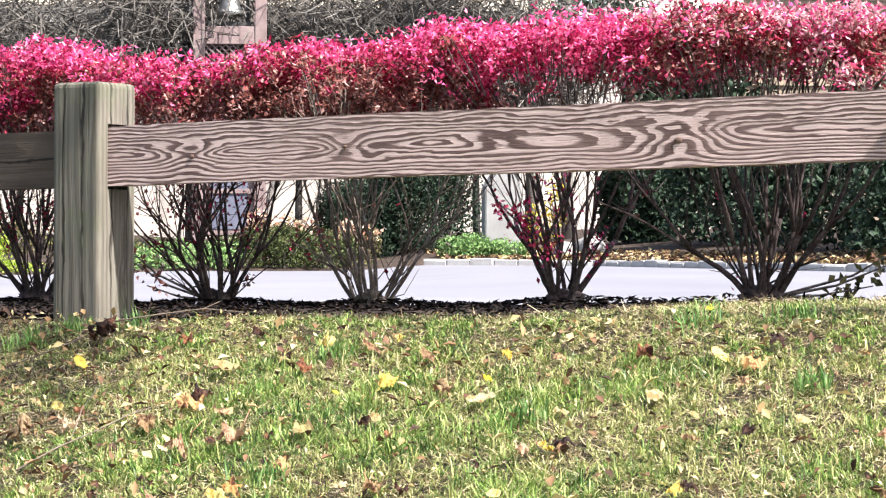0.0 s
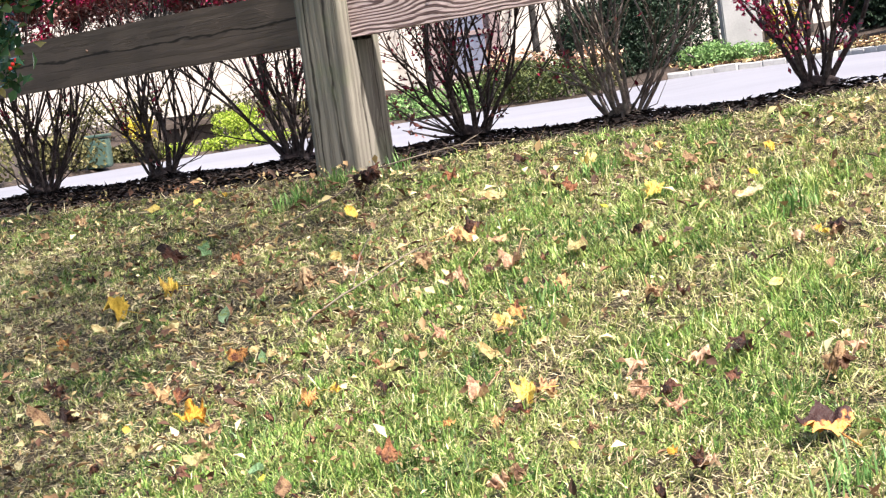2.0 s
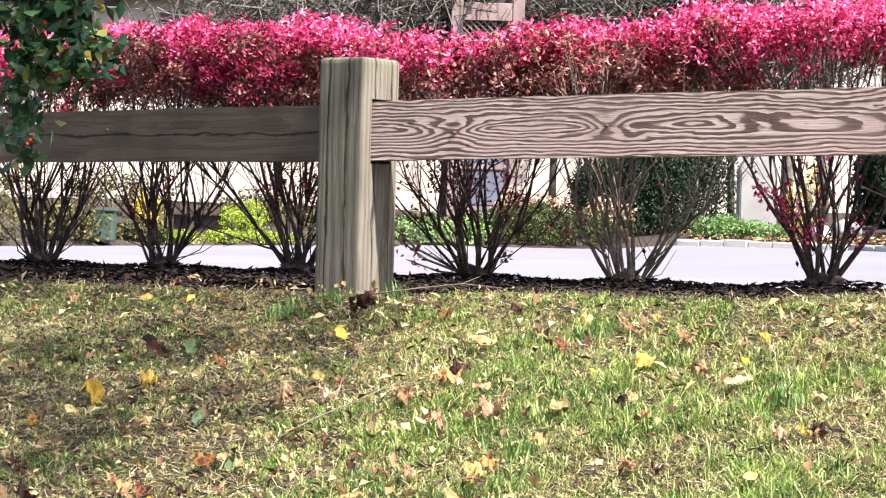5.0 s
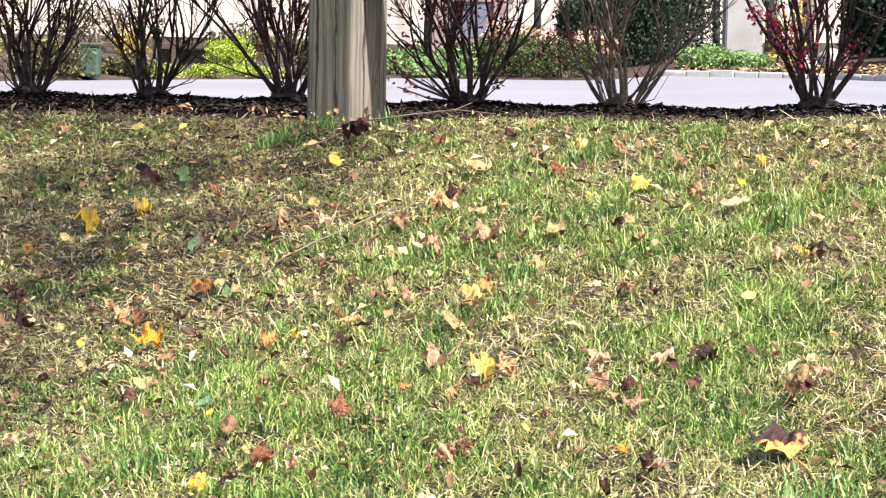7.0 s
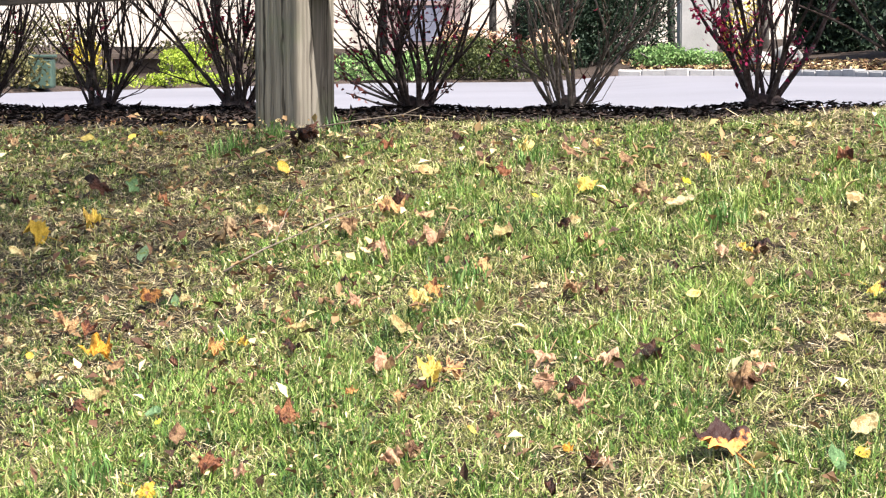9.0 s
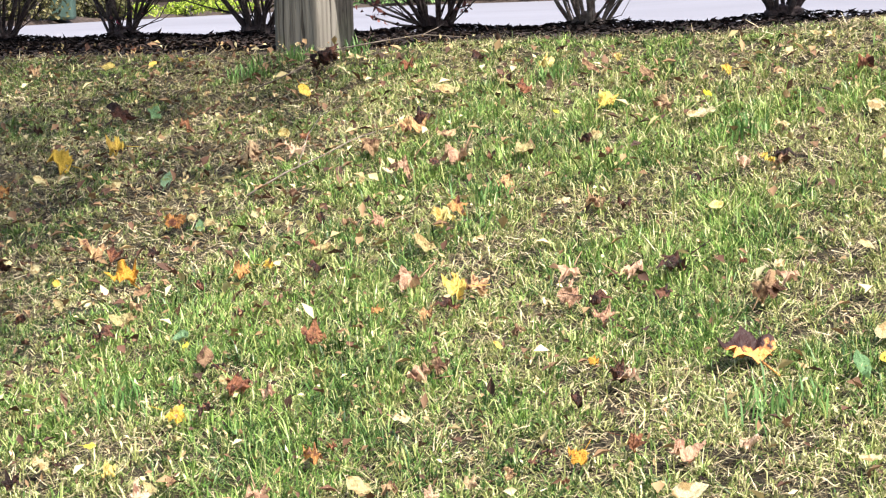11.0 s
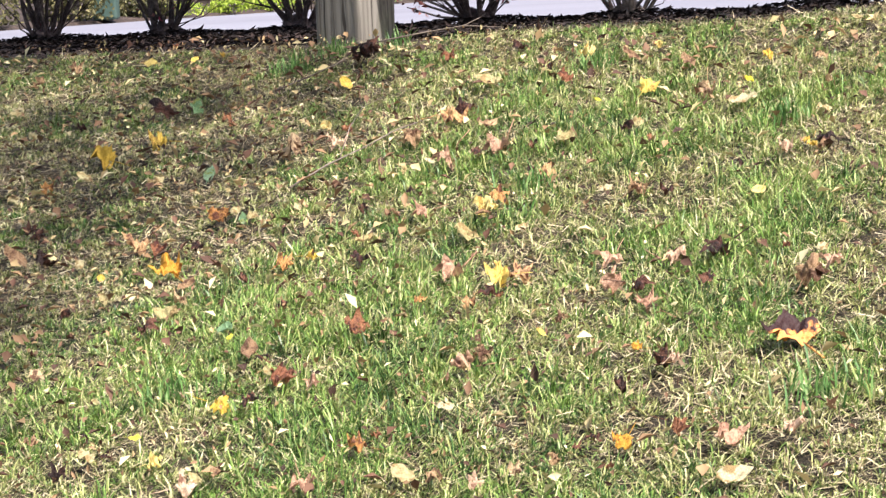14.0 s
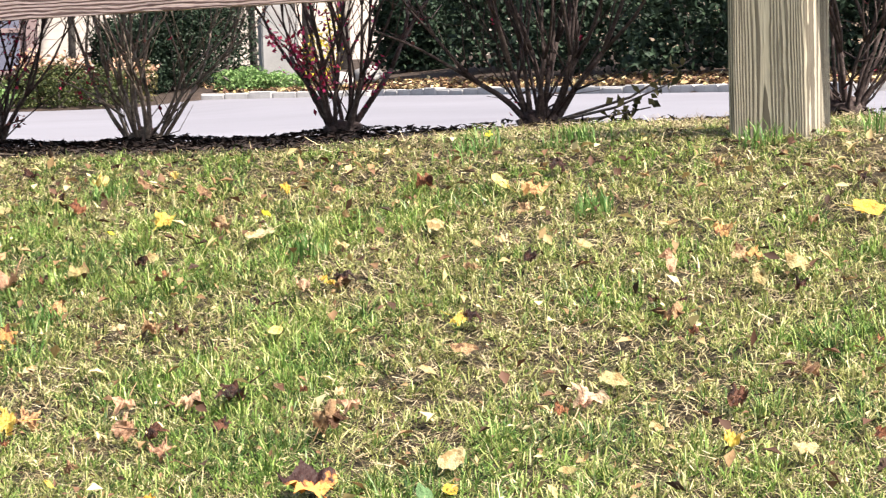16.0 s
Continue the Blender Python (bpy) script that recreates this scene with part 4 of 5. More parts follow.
lr = random.Random(11)
LEAVES = {}
for tone in FALLEN:
    LEAVES[tone] = []
    for k in range(6):
        oval = tone in ("cream", "green", "lemon", "rose") or (tone == "yellow" and k < 3) or (tone == "tan" and k < 1)
        if oval:
            line, curl = [(px * 0.9, py * 0.9) for px, py in oval_outline(lr, lr.uniform(0.45, 0.75))], lr.uniform(0.16, 0.32)
        elif tone in ("brown", "rust", "tan", "peach"):
            line, curl = withered_outline(lr), lr.uniform(0.34, 0.55)
        else:
            line, curl = maple_outline(5, lr.uniform(0.40, 0.58), lr), lr.uniform(0.34, 0.56)
        me = leaf_mesh("fallen_leaf", line, curl, lr)
        me.materials.append(FALLEN[tone])
        LEAVES[tone].append(me)
LEAF_LABEL = {"yellow": "yellow fallen leaf on the grass", "lemon": "clear lemon-yellow fallen leaf on the grass", "amber": "bright amber fallen maple leaf on the grass",
              "orange": "orange fallen maple leaf on the grass", "cream": "pale cream fallen leaf lying on the grass", "tan": "dry tan fallen maple leaf on the grass",
              "peach": "pinkish tan dried maple leaf on the grass", "rust": "rust-red withered fallen leaf on the grass",
              "brown": "dark brown curled dead leaf on the grass", "green": "green fallen leaf lying on the grass", "rose": "crimson fallen leaf lying on the grass"}
LEAF_SPAN = {"yellow": 0.0072, "lemon": 0.0052, "amber": 0.0058, "orange": 0.0078, "cream": 0.0066, "tan": 0.0080, "peach": 0.0080, "rust": 0.0078, "rose": 0.0066, "brown": 0.0069, "green": 0.0070}
placed = []


def drop_leaf(tone, x, y, wide, lift=0.036):
    if any(abs(x - a) < 0.012 and abs(y - b) < 0.02 for a, b in placed):
        return
    placed.append((x, y))
    ob = new("fallen_leaf", lr.choice(LEAVES[tone]))
    ob.matrix_world = pose(x, y, float(land(x, y)) + lift, lr.uniform(14, 40), lr.uniform(-15, 15), lr.uniform(-10, 30)) @ Matrix.Rotation(lr.uniform(0, 6.28), 4, "Z") @ Matrix.Scale(wide * LEAF_SPAN[tone], 4)
    tagged(ob, LEAF_LABEL[tone], "leaf", "fallen leaves on the lawn")


# place on the lawn and width in centimetres
YELLOW_LEAVES = [(-0.247, 6.918, 4.5), (-0.287, 6.431, 3.9), (-0.891, 6.556, 6.8), (-0.749, 6.615, 5.3), (0.428, 6.686, 4.4), (0.549, 6.201, 5.2), (0.878, 6.295, 3.0), (0.846, 5.428, 2.8), (0.693, 5.181, 2.9), (0.108, 5.428, 4.6), (0.128, 4.933, 5.3), (-0.427, 4.47, 4.0), (0.333, 3.506, 4.3), (-0.684, 4.013, 3.9), (1.354, 5.918, 4.7), (2.01, 5.171, 5.6), (1.042, 4.993, 3.3), (1.337, 4.085, 2.9), (-0.894, 7.714, 3.6)]
RUST_LEAVES = [(-0.225, 6.332, 3.5), (-0.569, 6.746, 4.7), (0.355, 6.458, 4.5), (0.05, 6.993, 4.9), (-0.665, 5.649, 5.0), (0.692, 4.796, 2.0), (-0.168, 4.763, 5.6), (-0.316, 4.565, 5.4), (0.386, 3.966, 3.6), (0.264, 3.865, 1.7), (-0.436, 3.919, 2.1), (1.442, 4.64, 2.2), (1.186, 6.076, 5.6), (1.11, 4.385, 3.7), (1.567, 3.992, 2.9)]
PEACH_LEAVES = [(-0.25, 6.219, 5.8), (0.029, 5.859, 6.8), (0.159, 5.898, 7.7), (0.79, 5.436, 4.3), (-0.035, 5.49, 4.9), (0.029, 5.037, 7.1), (0.353, 4.934, 5.5), (0.345, 4.768, 5.1), (0.402, 4.619, 5.4), (0.474, 4.872, 5.0), (0.763, 4.649, 4.4), (0.416, 4.272, 4.0), (0.039, 4.455, 5.2), (-0.248, 4.486, 3.0), (-0.462, 4.12, 4.6), (-0.247, 4.04, 4.8), (0.047, 3.908, 3.0), (0.463, 3.897, 5.6), (0.564, 3.866, 4.1), (0.015, 3.745, 6.3), (1.526, 5.055, 4.8), (1.159, 4.406, 6.2)]
TAN_LEAVES = [(-0.373, 6.232, 7.3), (0.543, 6.597, 4.0), (0.137, 6.112, 4.0), (-0.047, 6.103, 7.1), (0.687, 6.085, 5.7), (0.994, 6.196, 4.4), (0.68, 6.421, 4.2), (0.444, 5.372, 5.0), (-0.105, 5.54, 3.9), (-0.56, 5.3, 3.0), (-0.568, 5.195, 3.7), (0.704, 4.585, 6.5), (0.076, 4.497, 4.2), (-0.383, 4.748, 4.5), (-0.827, 4.861, 3.5), (-0.401, 4.151, 2.4), (-0.017, 3.97, 3.8), (0.109, 3.931, 3.2), (-0.785, 4.489, 3.3), (-0.409, 3.814, 4.1), (1.351, 5.649, 4.0), (1.668, 5.022, 4.8), (1.43, 4.751, 4.5), (1.144, 5.298, 4.4), (1.02, 4.819, 4.0), (1.578, 4.344, 3.8), (1.836, 5.694, 4.1), (1.882, 5.164, 3.0), (-1.151, 7.862, 4.8), (-1.026, 5.826, 5.0), (-1.251, 7.745, 4.4), (-0.724, 7.519, 4.2)]
TAN_LEAVES_MORE = [(-0.822, 5.996, 2.8)]
CREAM_LEAVES = [(-0.934, 6.426, 3.9), (-0.728, 6.249, 3.8), (-1.263, 7.378, 3.1), (-1.156, 6.976, 3.0), (0.156, 6.598, 6.7), (0.317, 5.861, 4.9), (0.495, 5.88, 4.1), (0.76, 5.923, 6.1), (0.918, 5.685, 2.9), (0.38, 5.407, 3.0), (-0.331, 5.724, 2.9), (-0.246, 5.606, 1.8), (-0.585, 5.11, 4.6), (-0.165, 5.373, 4.0), (0.061, 5.284, 4.9), (0.183, 5.251, 3.4), (0.706, 4.152, 1.8), (-0.675, 4.624, 1.8), (-0.659, 4.355, 3.4), (-0.439, 4.145, 2.8), (-0.074, 4.0, 4.4), (0.452, 3.737, 4.9), (-0.044, 3.775, 3.6), (0.534, 3.468, 2.9), (-0.867, 4.427, 2.6), (0.0, 4.259, 2.6), (-0.609, 4.04, 1.8), (1.604, 5.33, 3.8), (1.655, 4.864, 4.7), (1.754, 4.917, 5.2), (1.244, 5.454, 3.3), (1.398, 5.292, 3.2)]
CREAM_LEAVES_MORE = [(1.234, 4.483, 5.1), (1.431, 3.987, 4.4), (0.876, 4.253, 5.4), (1.043, 4.089, 2.9), (1.141, 5.682, 6.6), (-1.259, 7.324, 4.5), (-1.221, 6.683, 3.2), (-1.236, 6.452, 2.8), (-0.746, 5.313, 3.3), (-1.167, 5.829, 3.1), (-1.03, 7.411, 3.1), (-1.325, 7.178, 3.4), (-0.984, 6.146, 2.6), (-1.024, 5.461, 2.9), (-0.846, 5.651, 2.7)]
GREEN_LEAVES = [(0.8, 4.11, 5.0), (-0.581, 6.194, 4.3), (-0.682, 6.989, 5.9), (-0.464, 5.734, 2.9), (-0.445, 4.919, 3.9)]
BROWN_LEAVES = [(-0.788, 7.029, 9.8), (-1.019, 6.978, 4.3), (0.254, 6.958, 5.5), (0.318, 6.632, 5.5), (0.076, 6.296, 7.3), (0.108, 5.869, 4.6), (0.239, 5.855, 3.3), (0.465, 5.841, 4.6), (0.879, 5.433, 6.7), (0.683, 5.389, 2.5), (0.501, 5.315, 4.7), (0.224, 5.651, 3.2), (-0.062, 5.664, 2.6), (-0.168, 5.599, 3.9), (-0.621, 5.032, 6.6), (-0.558, 5.6, 4.5), (-0.428, 5.263, 3.5), (-0.329, 5.002, 3.3), (-0.171, 5.249, 5.9), (0.106, 4.861, 5.0), (0.572, 4.873, 8.3), (0.526, 4.691, 4.9), (0.39, 4.734, 6.2), (0.394, 4.295, 5.1), (0.316, 4.205, 4.0), (-0.357, 4.688, 3.7), (-0.367, 4.466, 4.6), (-0.942, 5.772, 7.4), (-1.024, 6.049, 4.9), (-0.822, 5.24, 3.7), (-0.626, 4.339, 2.9), (-0.705, 4.302, 4.6)]
BROWN_LEAVES_MORE = [(0.249, 3.994, 3.4), (-0.116, 3.716, 4.1), (2.082, 5.383, 3.2), (1.71, 4.78, 3.9), (1.427, 4.87, 3.2), (1.476, 4.824, 2.3), (1.077, 4.997, 5.4), (1.271, 5.27, 4.4), (1.514, 5.964, 6.4), (1.411, 4.269, 5.9), (-1.26, 6.249, 5.9), (-0.994, 5.978, 4.2)]
ORANGE_LEAVES = [(0.039, 6.245, 7.3), (0.255, 5.619, 3.9), (0.141, 5.51, 4.6), (-0.525, 5.82, 5.2), (-0.709, 5.726, 6.2), (-0.345, 5.301, 4.2), (0.166, 4.932, 4.6), (-0.047, 4.881, 2.3), (0.06, 4.809, 2.9), (-1.025, 6.391, 3.6), (-0.151, 4.155, 3.6), (1.4, 5.794, 5.2), (1.69, 5.208, 4.0), (1.691, 5.015, 3.6)]
LEMON_LEAVES = [(0.419, 6.16, 3.4), (0.798, 6.102, 3.4), (-0.43, 4.847, 2.3), (-0.573, 4.391, 2.5), (-0.232, 3.901, 2.1), (0.346, 3.668, 5.3), (1.427, 6.367, 3.6)]
AMBER_LEAVES = [(-0.612, 5.439, 8.4), (0.36, 4.371, 2.5), (0.297, 3.96, 4.9), (0.168, 3.618, 4.9)]
for tone, spots in (("yellow", YELLOW_LEAVES), ("rust", RUST_LEAVES), ("peach", PEACH_LEAVES), ("tan", TAN_LEAVES + TAN_LEAVES_MORE), ("cream", CREAM_LEAVES + CREAM_LEAVES_MORE),
                    ("green", GREEN_LEAVES), ("brown", BROWN_LEAVES + BROWN_LEAVES_MORE), ("orange", ORANGE_LEAVES), ("lemon", LEMON_LEAVES), ("amber", AMBER_LEAVES), ("rose", [(-0.541, 3.828, 3.6)])):
    for x, y, wide in spots:
        drop_leaf(tone, x, y, wide)
for k in range(85):
    x, d = lr.triangular(-2.3, 2.6, -0.5), -4.6 * lr.random() ** 1.2 - 0.05
    drop_leaf(lr.choice(["cream", "cream", "tan", "rust", "brown", "yellow"]), x, 7.4 - 0.73 * x + d, lr.uniform(1.6, 3.0), 0.030)

# the large maple leaf, half withered
bigm, bnt, bb = shader("half_withered_leaf", 0.6)
btc = bnt.nodes.new("ShaderNodeTexCoord")
bs = bnt.nodes.new("ShaderNodeSeparateXYZ")
bnt.links.new(btc.outputs["Object"], bs.inputs[0])
bn = noise_of(bnt, 3.0, 4)
bk = ramp_of(bnt, [(0.46, (0.54, 0.22, 0.06)), (0.52, (0.025, 0.010, 0.009))])
bnt.links.new(maths(bnt, "ADD", maths(bnt, "MULTIPLY", bs.outputs["Y"], 0.35), maths(bnt, "ADD", maths(bnt, "MULTIPLY", maths(bnt, "SUBTRACT", bn.outputs[0], 0.5), 0.5), 0.44)), bk.inputs[0])
bnt.links.new(bk.outputs[0], bb.inputs["Base Color"])
bumped(bnt, bb, bn.outputs[0], 0.4, 0.05)
me = leaf_mesh("maple_leaf", maple_outline(5, 0.68, random.Random(5)), 0.24, random.Random(6))
me.materials.append(bigm)
big = new("maple_leaf", me)
big.matrix_world = pose(0.632, 4.275, float(land(0.632, 4.275)) + 0.036, 24, 0, 12) @ Matrix.Scale(0.070, 4)
tagged(big, "large maple leaf, orange below and withered dark above, on grass", "leaf")


# ---- twigs and tufts on the lawn ----
def lawn_twig(points, radius, label):
    bm = bmesh.new()
    pts = [Vector((x, y, float(land(x, y)) + 0.028 + h)) for x, y, h in points]
    radius *= 0.48
    tube(bm, pts, [radius * (1 - 0.6 * k / (len(pts) - 1)) for k in range(len(pts))], 5)
    mid = pts[len(pts) // 2]
    tube(bm, [mid, mid + Vector((0.05, 0.06, 0.02)), mid + Vector((0.07, 0.14, 0.03))], [radius * 0.6, radius * 0.45, radius * 0.3], 4)
    tagged(new("twig", mesh_of("twig", bm, TWIG, True)), label, "twig")


lawn_twig([(-0.36, 5.93, 0.0), (-0.27, 6.02, 0.01), (-0.18, 6.12, 0.006), (-0.10, 6.20, 0.012), (-0.03, 6.28, 0.004)], 0.006, "pale dry twig lying on the grass")
lawn_twig([(-0.24, 6.1, 0.0), (-0.22, 6.3, 0.02), (-0.19, 6.5, 0.02), (-0.20, 6.66, 0.005)], 0.004, "thin dry twig lying on the grass")
lawn_twig([(-0.46, 7.05, 0.0), (-0.36, 7.10, 0.01), (-0.28, 7.18, 0.01), (-0.22, 7.27, 0.02)], 0.006, "dry twig lying beside the post")
lawn_twig([(-0.16, 7.30, 0.02), (-0.04, 7.32, 0.015), (0.10, 7.33, 0.01), (0.22, 7.27, 0.0)], 0.006, "dry twig lying at the foot of the post")
for x, y, s in ((-0.20, 7.22, 0.050), (-0.175, 7.24, 0.052), (-0.225, 7.21, 0.046), (-0.19, 7.20, 0.046)):
    ob = new("fallen_leaf", LEAVES["brown"][0])
    ob.matrix_world = pose(x, y, float(land(x, y)) + 0.045, 60, 20, 200 * s * 30) @ Matrix.Scale(s, 4)
    tagged(ob, "large dark curled dead leaf against the post", "leaf", "fallen leaves on the lawn")

TUFT = leafy("rank_grass", [(0.0, (0.05, 0.125, 0.03)), (0.6, (0.12, 0.23, 0.062)), (1.0, (0.22, 0.33, 0.11))], 0.5, 0.35)
tv, tf, off = [], [], 0
for x, y, n, r in ((0.44, 6.62, 70, 0.05), (0.83, 5.75, 80, 0.06), (-0.42, 7.35, 90, 0.07), (-0.30, 7.42, 70, 0.06), (-0.10, 7.36, 40, 0.05), (1.38, 6.35, 50, 0.08), (1.62, 6.2, 60, 0.08),
                   (2.0, 5.85, 60, 0.06), (2.3, 5.75, 70, 0.08), (-0.55, 4.62, 60, 0.08), (0.65, 4.05, 80, 0.09), (0.22, 5.6, 60, 0.06), (1.5, 5.6, 70, 0.07)):
    rg = np.random.default_rng(int(n * 31 + x * 100 + 500))
    bx, by = x + rg.normal(0, r * 0.5, n), y + rg.normal(0, r * 0.5, n)
    a, ln = rg.uniform(0, 6.28, n), rg.uniform(0.035, 0.08, n)
    tl = np.abs(rg.normal(0, 0.32, n))
    b = np.stack([bx, by, land(bx, by)], -1)
    way = np.stack([np.cos(a) * np.sin(tl), np.sin(a) * np.sin(tl), np.cos(tl)], -1)
    m = b + way * (ln * 0.6)[:, None]
    t = m + (way + np.stack([np.cos(a), np.sin(a), -0.3 + 0 * a], -1) * 0.5) * (ln * 0.4)[:, None]
    h = np.stack([-np.sin(a), np.cos(a), 0 * a], -1) * 0.0019
    tv.append(np.stack([b - h, b + h, m - h, m + h, t], 1).reshape(-1, 3))
    k = np.arange(n)[:, None] * 5 + off
    tf.append(np.concatenate([k + [0, 1, 3], k + [0, 3, 2], k + [2, 3, 4]], 1).reshape(-1, 3))
    off += n * 5
tagged(new("rank_grass", np_mesh("rank_grass", np.concatenate(tv), np.concatenate(tf), TUFT)), "taller blue-green tufts in the lawn", "grass", kind="stuff")

# crumbs of leaf litter, too small to count
n = 15000
lx = rng.uniform(-2.5, 2.8, n)
ld = -4.8 * rng.uniform(0, 1, n)
lxy = np.stack([lx, 7.4 - 0.73 * lx + ld], -1)
keep = rng.uniform(size=n) < np.clip(0.35 + 0.9 * np.exp(-(((lx + 0.7) / 0.8) ** 2)), 0, 1)
lxy = lxy[keep]
v, f = leaf_verts(np.column_stack([lxy, land(lxy[:, 0], lxy[:, 1]) + 0.026 + rng.uniform(0, 0.012, len(lxy))]), 0.017, 0.008, rng, up=0.8)
n = 5600
lx = rng.uniform(-2.5, 2.8, n)
ly = 7.4 - 0.73 * lx - 4.8 * rng.uniform(0, 1, n)
keep = rng.uniform(size=n) < np.clip(0.22 + 0.9 * np.exp(-((lx + 0.6) / 0.7) ** 2 - ((ly - 6.1) / 1.1) ** 2) + 0.4 * np.exp(-((fence_d(lx, ly) + 0.3) / 0.3) ** 2), 0, 1)
lx, ly = lx[keep], ly[keep]
v2, f2 = leaf_verts(np.column_stack([lx, ly, land(lx, ly) + 0.024 + rng.uniform(0, 0.014, len(lx))]), 0.036, 0.021, rng, up=1.6, steep=0.5)
v, f = np.concatenate([v, v2]), np.concatenate([f, f2 + len(v)])
LITTER = leafy("leaf_litter", [(0.0, (0.03, 0.018, 0.013)), (0.35, (0.11, 0.055, 0.035)), (0.65, (0.28, 0.18, 0.09)), (0.85, (0.44, 0.35, 0.17)), (1.0, (0.58, 0.51, 0.30))], 0.7, 0.15)
tagged(new("leaf_litter", np_mesh("leaf_litter", v, f, LITTER)), "crumbs of dry brown and yellow leaf in the grass", "leaf litter", kind="stuff")


# ---- planting beyond the drive ----
def bush(name, at, radii, n, leaf, material, label, category="shrub", group="", seed=0, stems=5, extra=None):
    """A leafy shrub: stems from the ground and a crown of many leaves in uneven lobes."""
    rg = np.random.default_rng(300 + seed)
    z0 = float(land(*at))
    top = base(name, (at[0], at[1], z0), label, category, group)
    for s in range(stems):
        a = 6.28 * s / stems + rg.uniform(0, 1)
        tip = Vector((math.cos(a) * radii[0] * 0.5, math.sin(a) * radii[1] * 0.5, radii[2] * 1.1))
        part("stem", tube(bmesh.new(), [Vector((tip.x * 0.1, tip.y * 0.1, -0.03)), tip * 0.5 + Vector((0, 0, 0.02)), tip], [0.02, 0.014, 0.006], 5), BARK, top)
    p = clump_points(n, (0, 0, radii[2] * 0.95), radii, rg)
    skirt = rg.uniform(size=len(p)) < 0.35
    p[skirt, 2] *= rg.uniform(0.05, 0.8, skirt.sum())
    p = p[p[:, 2] > 0.0]
    v, f = leaf_verts(p, leaf, leaf * 0.55, rg)
    part("crown", np_mesh("crown", v, f, material), None, top)["kind"] = "stuff"
    if extra:
        mat2, n2, size2 = extra
        q = clump_points(n2, (0, 0, radii[2] * 1.2), [r * 1.02 for r in radii], rg, shell=0.95)
        q = q[q[:, 2] > radii[2] * 0.6]
        v, f = leaf_verts(q, size2, size2 * 0.8, rg)
        part("flower_mass", np_mesh("flower_mass", v, f, mat2), None, top)["kind"] = "stuff"
    return top


for k, x in enumerate((0.66, 1.08, 1.5)):
    bush("boxwood", (x, float(kerb_y(x)) + 0.42), (0.42, 0.36, 0.24), 2600, 0.035, BOXGREEN, "clipped low boxwood at the edge of the drive", group="low boxwood edging", seed=k)
for k, (x, dy) in enumerate(((0.85, 1.3), (1.2, 1.4), (1.85, 0.8))):
    bush("hydrangea", (x, float(kerb_y(x)) + dy), (0.3, 0.3, 0.26), 700, 0.05, OLIVE, "faded hydrangea with peach and russet flower heads", group="faded hydrangeas", seed=10 + k, extra=(PEACH, 260, 0.05))
for k, x in enumerate((-0.45, -0.05, 0.3)):
    bush("low_shrub", (x, float(kerb_y(x)) + 0.3), (0.34, 0.34, 0.16), 900, 0.045, MEADOW, "low fresh green shrub beside the drive", group="low green shrubs", seed=20 + k)
bush("golden_globe_shrub", (-1.60, 20.5), (0.27, 0.27, 0.19), 2600, 0.028, LIME, "rounded bright yellow-green clipped shrub", seed=30)
for k, x in enumerate((-1.95, -1.62, -1.3)):
    bush("lime_groundcover", (x, float(kerb_y(x)) + 0.2), (0.26, 0.2, 0.06), 700, 0.03, LIME, "low bright lime groundcover along the drive", group="lime groundcover", seed=40 + k)
bush("forsythia", (-2.3, 19.9), (0.16, 0.16, 0.2), 600, 0.04, GOLD, "small shrub in golden yellow leaf", seed=50)
for k, (x, y, r, h) in enumerate(((-3.0, 16.4, 0.42, 0.2), (-3.5, 15.8, 0.5, 0.3), (-2.6, 17.5, 0.3, 0.16), (-4.3, 15.3, 0.5, 0.34), (-2.2, 18.5, 0.25, 0.1), (-0.85, 21.7, 0.35, 0.2), (-0.5, 22.5, 0.3, 0.2), (-5.2, 14.9, 0.6, 0.35), (-2.9, 22.5, 0.6, 0.28), (-1.6, 24.0, 0.6, 0.22), (-3.9, 21.5, 0.7, 0.30))):
    bush("olive_shrub", (x, y), (r, r * 0.8, h), 1200, 0.045, OLIVE, "loose olive-brown autumn shrub beyond the drive", group="olive autumn shrubs", seed=60 + k)
for k, (x, y, r, h) in enumerate(((1.95, 26.3, 0.5, 0.62), (2.45, 26.4, 0.55, 0.75), (2.95, 26.6, 0.55, 0.8), (2.6, 27.8, 0.9, 1.1))):
    bush("yew", (x, y), (r, r, h), 9000, 0.045, DARKGREEN, "dense dark green yew behind the kerb", group="dark yews", seed=70 + k)
for k, (x, y, r, h) in enumerate(((2.95, 24.7, 0.38, 0.14), (3.35, 24.6, 0.32, 0.12))):
    bush("creeping_juniper", (x, y), (r, r * 0.8, h), 1500, 0.045, MEADOW, "spreading bright green juniper over the kerb", group="creeping junipers", seed=80 + k)
for k, (x, y, r, h) in enumerate(((5.65, 24.6, 0.95, 0.85), (5.9, 22.4, 0.9, 0.85), (6.6, 20.9, 0.85, 0.8), (7.3, 19.6, 0.85, 0.8), (8.2, 18.9, 0.9, 0.85), (9.3, 18.2, 0.95, 0.85), (10.6, 17.8, 1.0, 0.85), (6.3, 25.6, 1.0, 0.8), (7.6, 23.0, 1.3, 1.2), (9.4, 21.6, 1.4, 1.2), (5.08, 26.6, 0.46, 0.62))):
    bush("rhododendron", (x, y), (r, r * 0.8, h), 5200, 0.085, DARKGREEN, "large dark glossy rhododendron above a mulched bed", group="dark rhododendrons", seed=90 + k)
